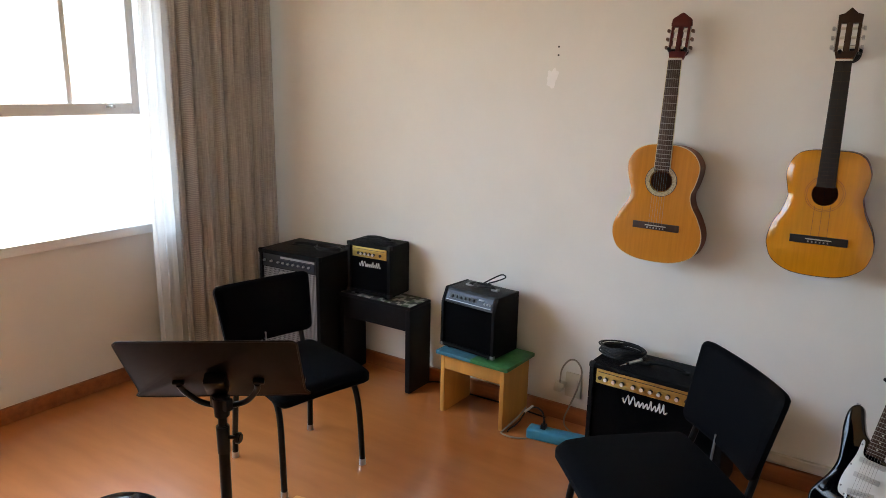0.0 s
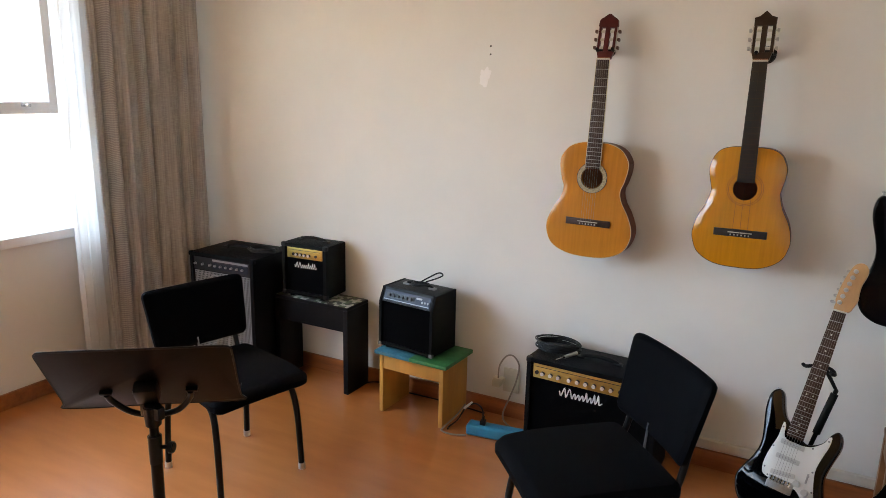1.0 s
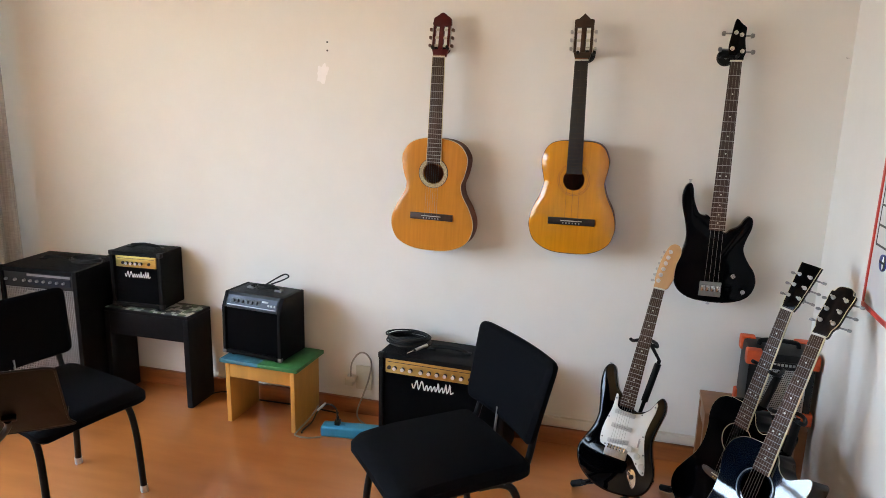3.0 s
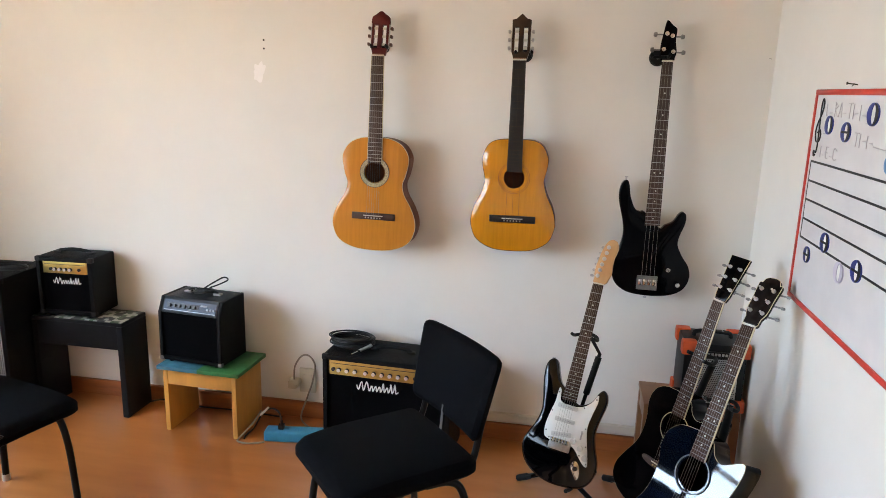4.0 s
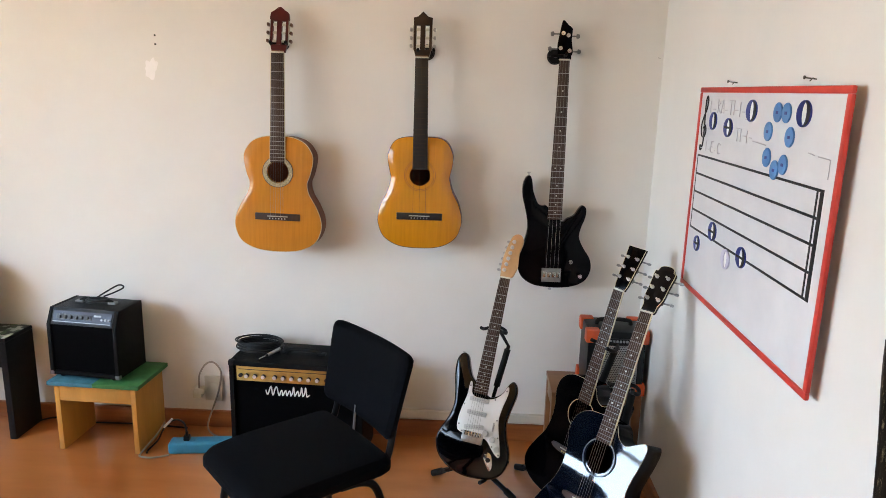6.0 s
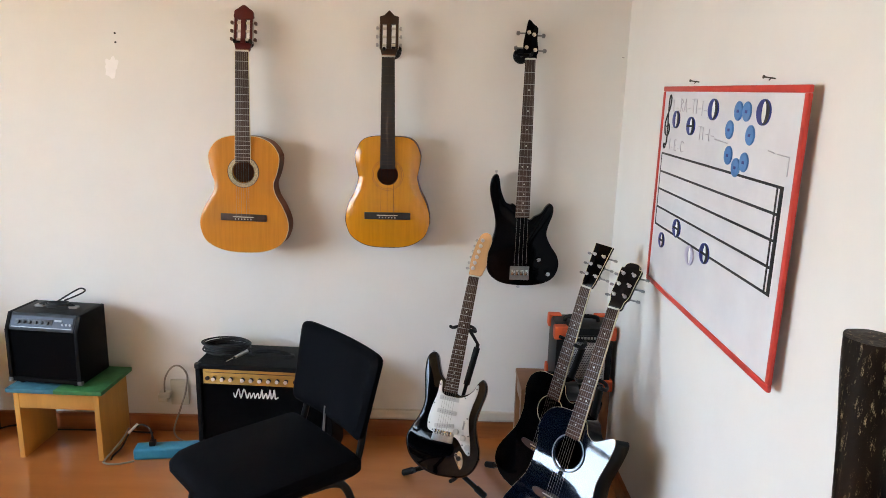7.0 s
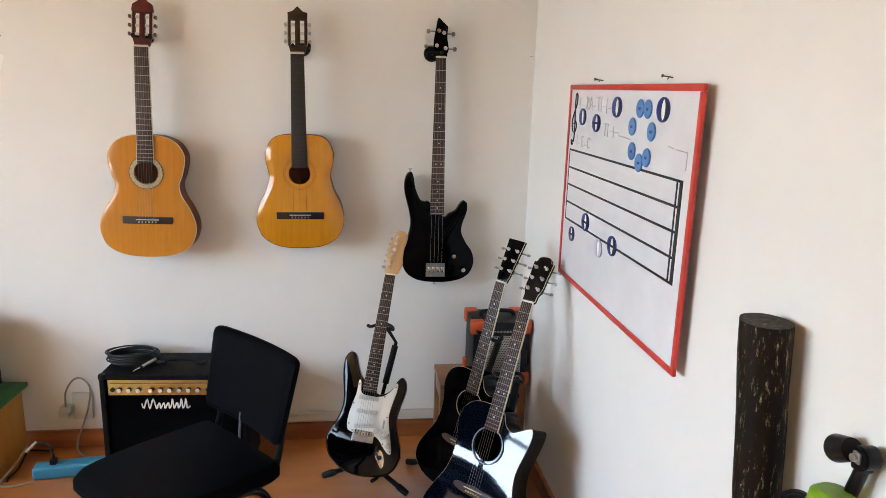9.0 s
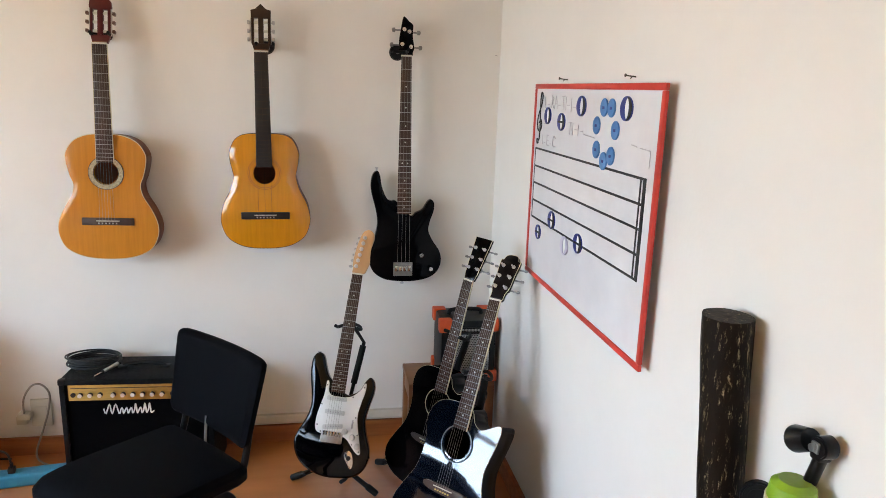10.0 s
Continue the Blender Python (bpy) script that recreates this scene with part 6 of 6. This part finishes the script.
tilt = Matrix.Translation((0, 0, 0.957)) @ pose(0, 0, 0, 0, 0, -35) @ pose(0, 0, 0, -12)
part("pad", moved(join(cyl((0, 0.008, 0), (0, -0.008, 0), 0.03, 0.028, 28, 0.003), ring(0.014, 0.018, 0, -0.0095, -0.006, 32)), tilt), M_RUBBER, disc)
part("column", cyl((-0.07, -0.08, 0.058), (0, 0.004, 0.94), 0.008, n=16), M_BLACKMETAL, disc)
part("base", cyl((-0.07, -0.08, 0.046), (-0.07, -0.08, 0.058), 0.045, 0.042, 28, 0.003), M_BLACKMETAL, disc)
gr = thing("green_drum", pose(-0.05, -2.072, 0), "tall lime-green plastic hand drum beside the wall", "drum")
part("shell", lathe([(0.034, 0.0), (0.036, 0.02), (0.034, 0.5), (0.035, 0.945), (0.035, 0.965), (0.032, 0.984), (0.022, 0.992)], 36), M_LIME, gr)
part("rim", moved(ring(0.0345, 0.0375, 0, -0.006, 0.006, 40), pose(0, 0, 0.955, 90)), M_BIND, gr, "yellowish rim")

# ---- near the camera ----
ws = thing("wooden_stool", pose(-1.805, -1.815, 0, 0, 0, 12), "orange-brown varnished wooden stool by the music stand", "stool")
part("seat", box(-0.16, 0.16, -0.16, 0.16, 0.425, 0.45, 0.006), M_STOOLWOOD, ws)
for sx in (-1, 1):
    for sy in (-1, 1):
        part("leg", box(sx * 0.13 - 0.017, sx * 0.13 + 0.017, sy * 0.13 - 0.017, sy * 0.13 + 0.017, 0, 0.425, 0.003), M_STOOLWOOD, ws)
rs = thing("round_stool", pose(-2.255, -2.053, 0), "black round stool with glossy padded vinyl seat", "stool")
part("cushion", lathe([(0.09, 0.43), (0.108, 0.44), (0.112, 0.46), (0.106, 0.482), (0.085, 0.496), (0.03, 0.5)], 40), M_BLACKGLOSS, rs)
part("column", cyl((0, 0, 0.03), (0, 0, 0.43), 0.02, n=18), M_BLACKMETAL, rs)
part("base", lathe([(0.12, 0.0), (0.12, 0.012), (0.03, 0.03)], 32), M_BLACKMETAL, rs)
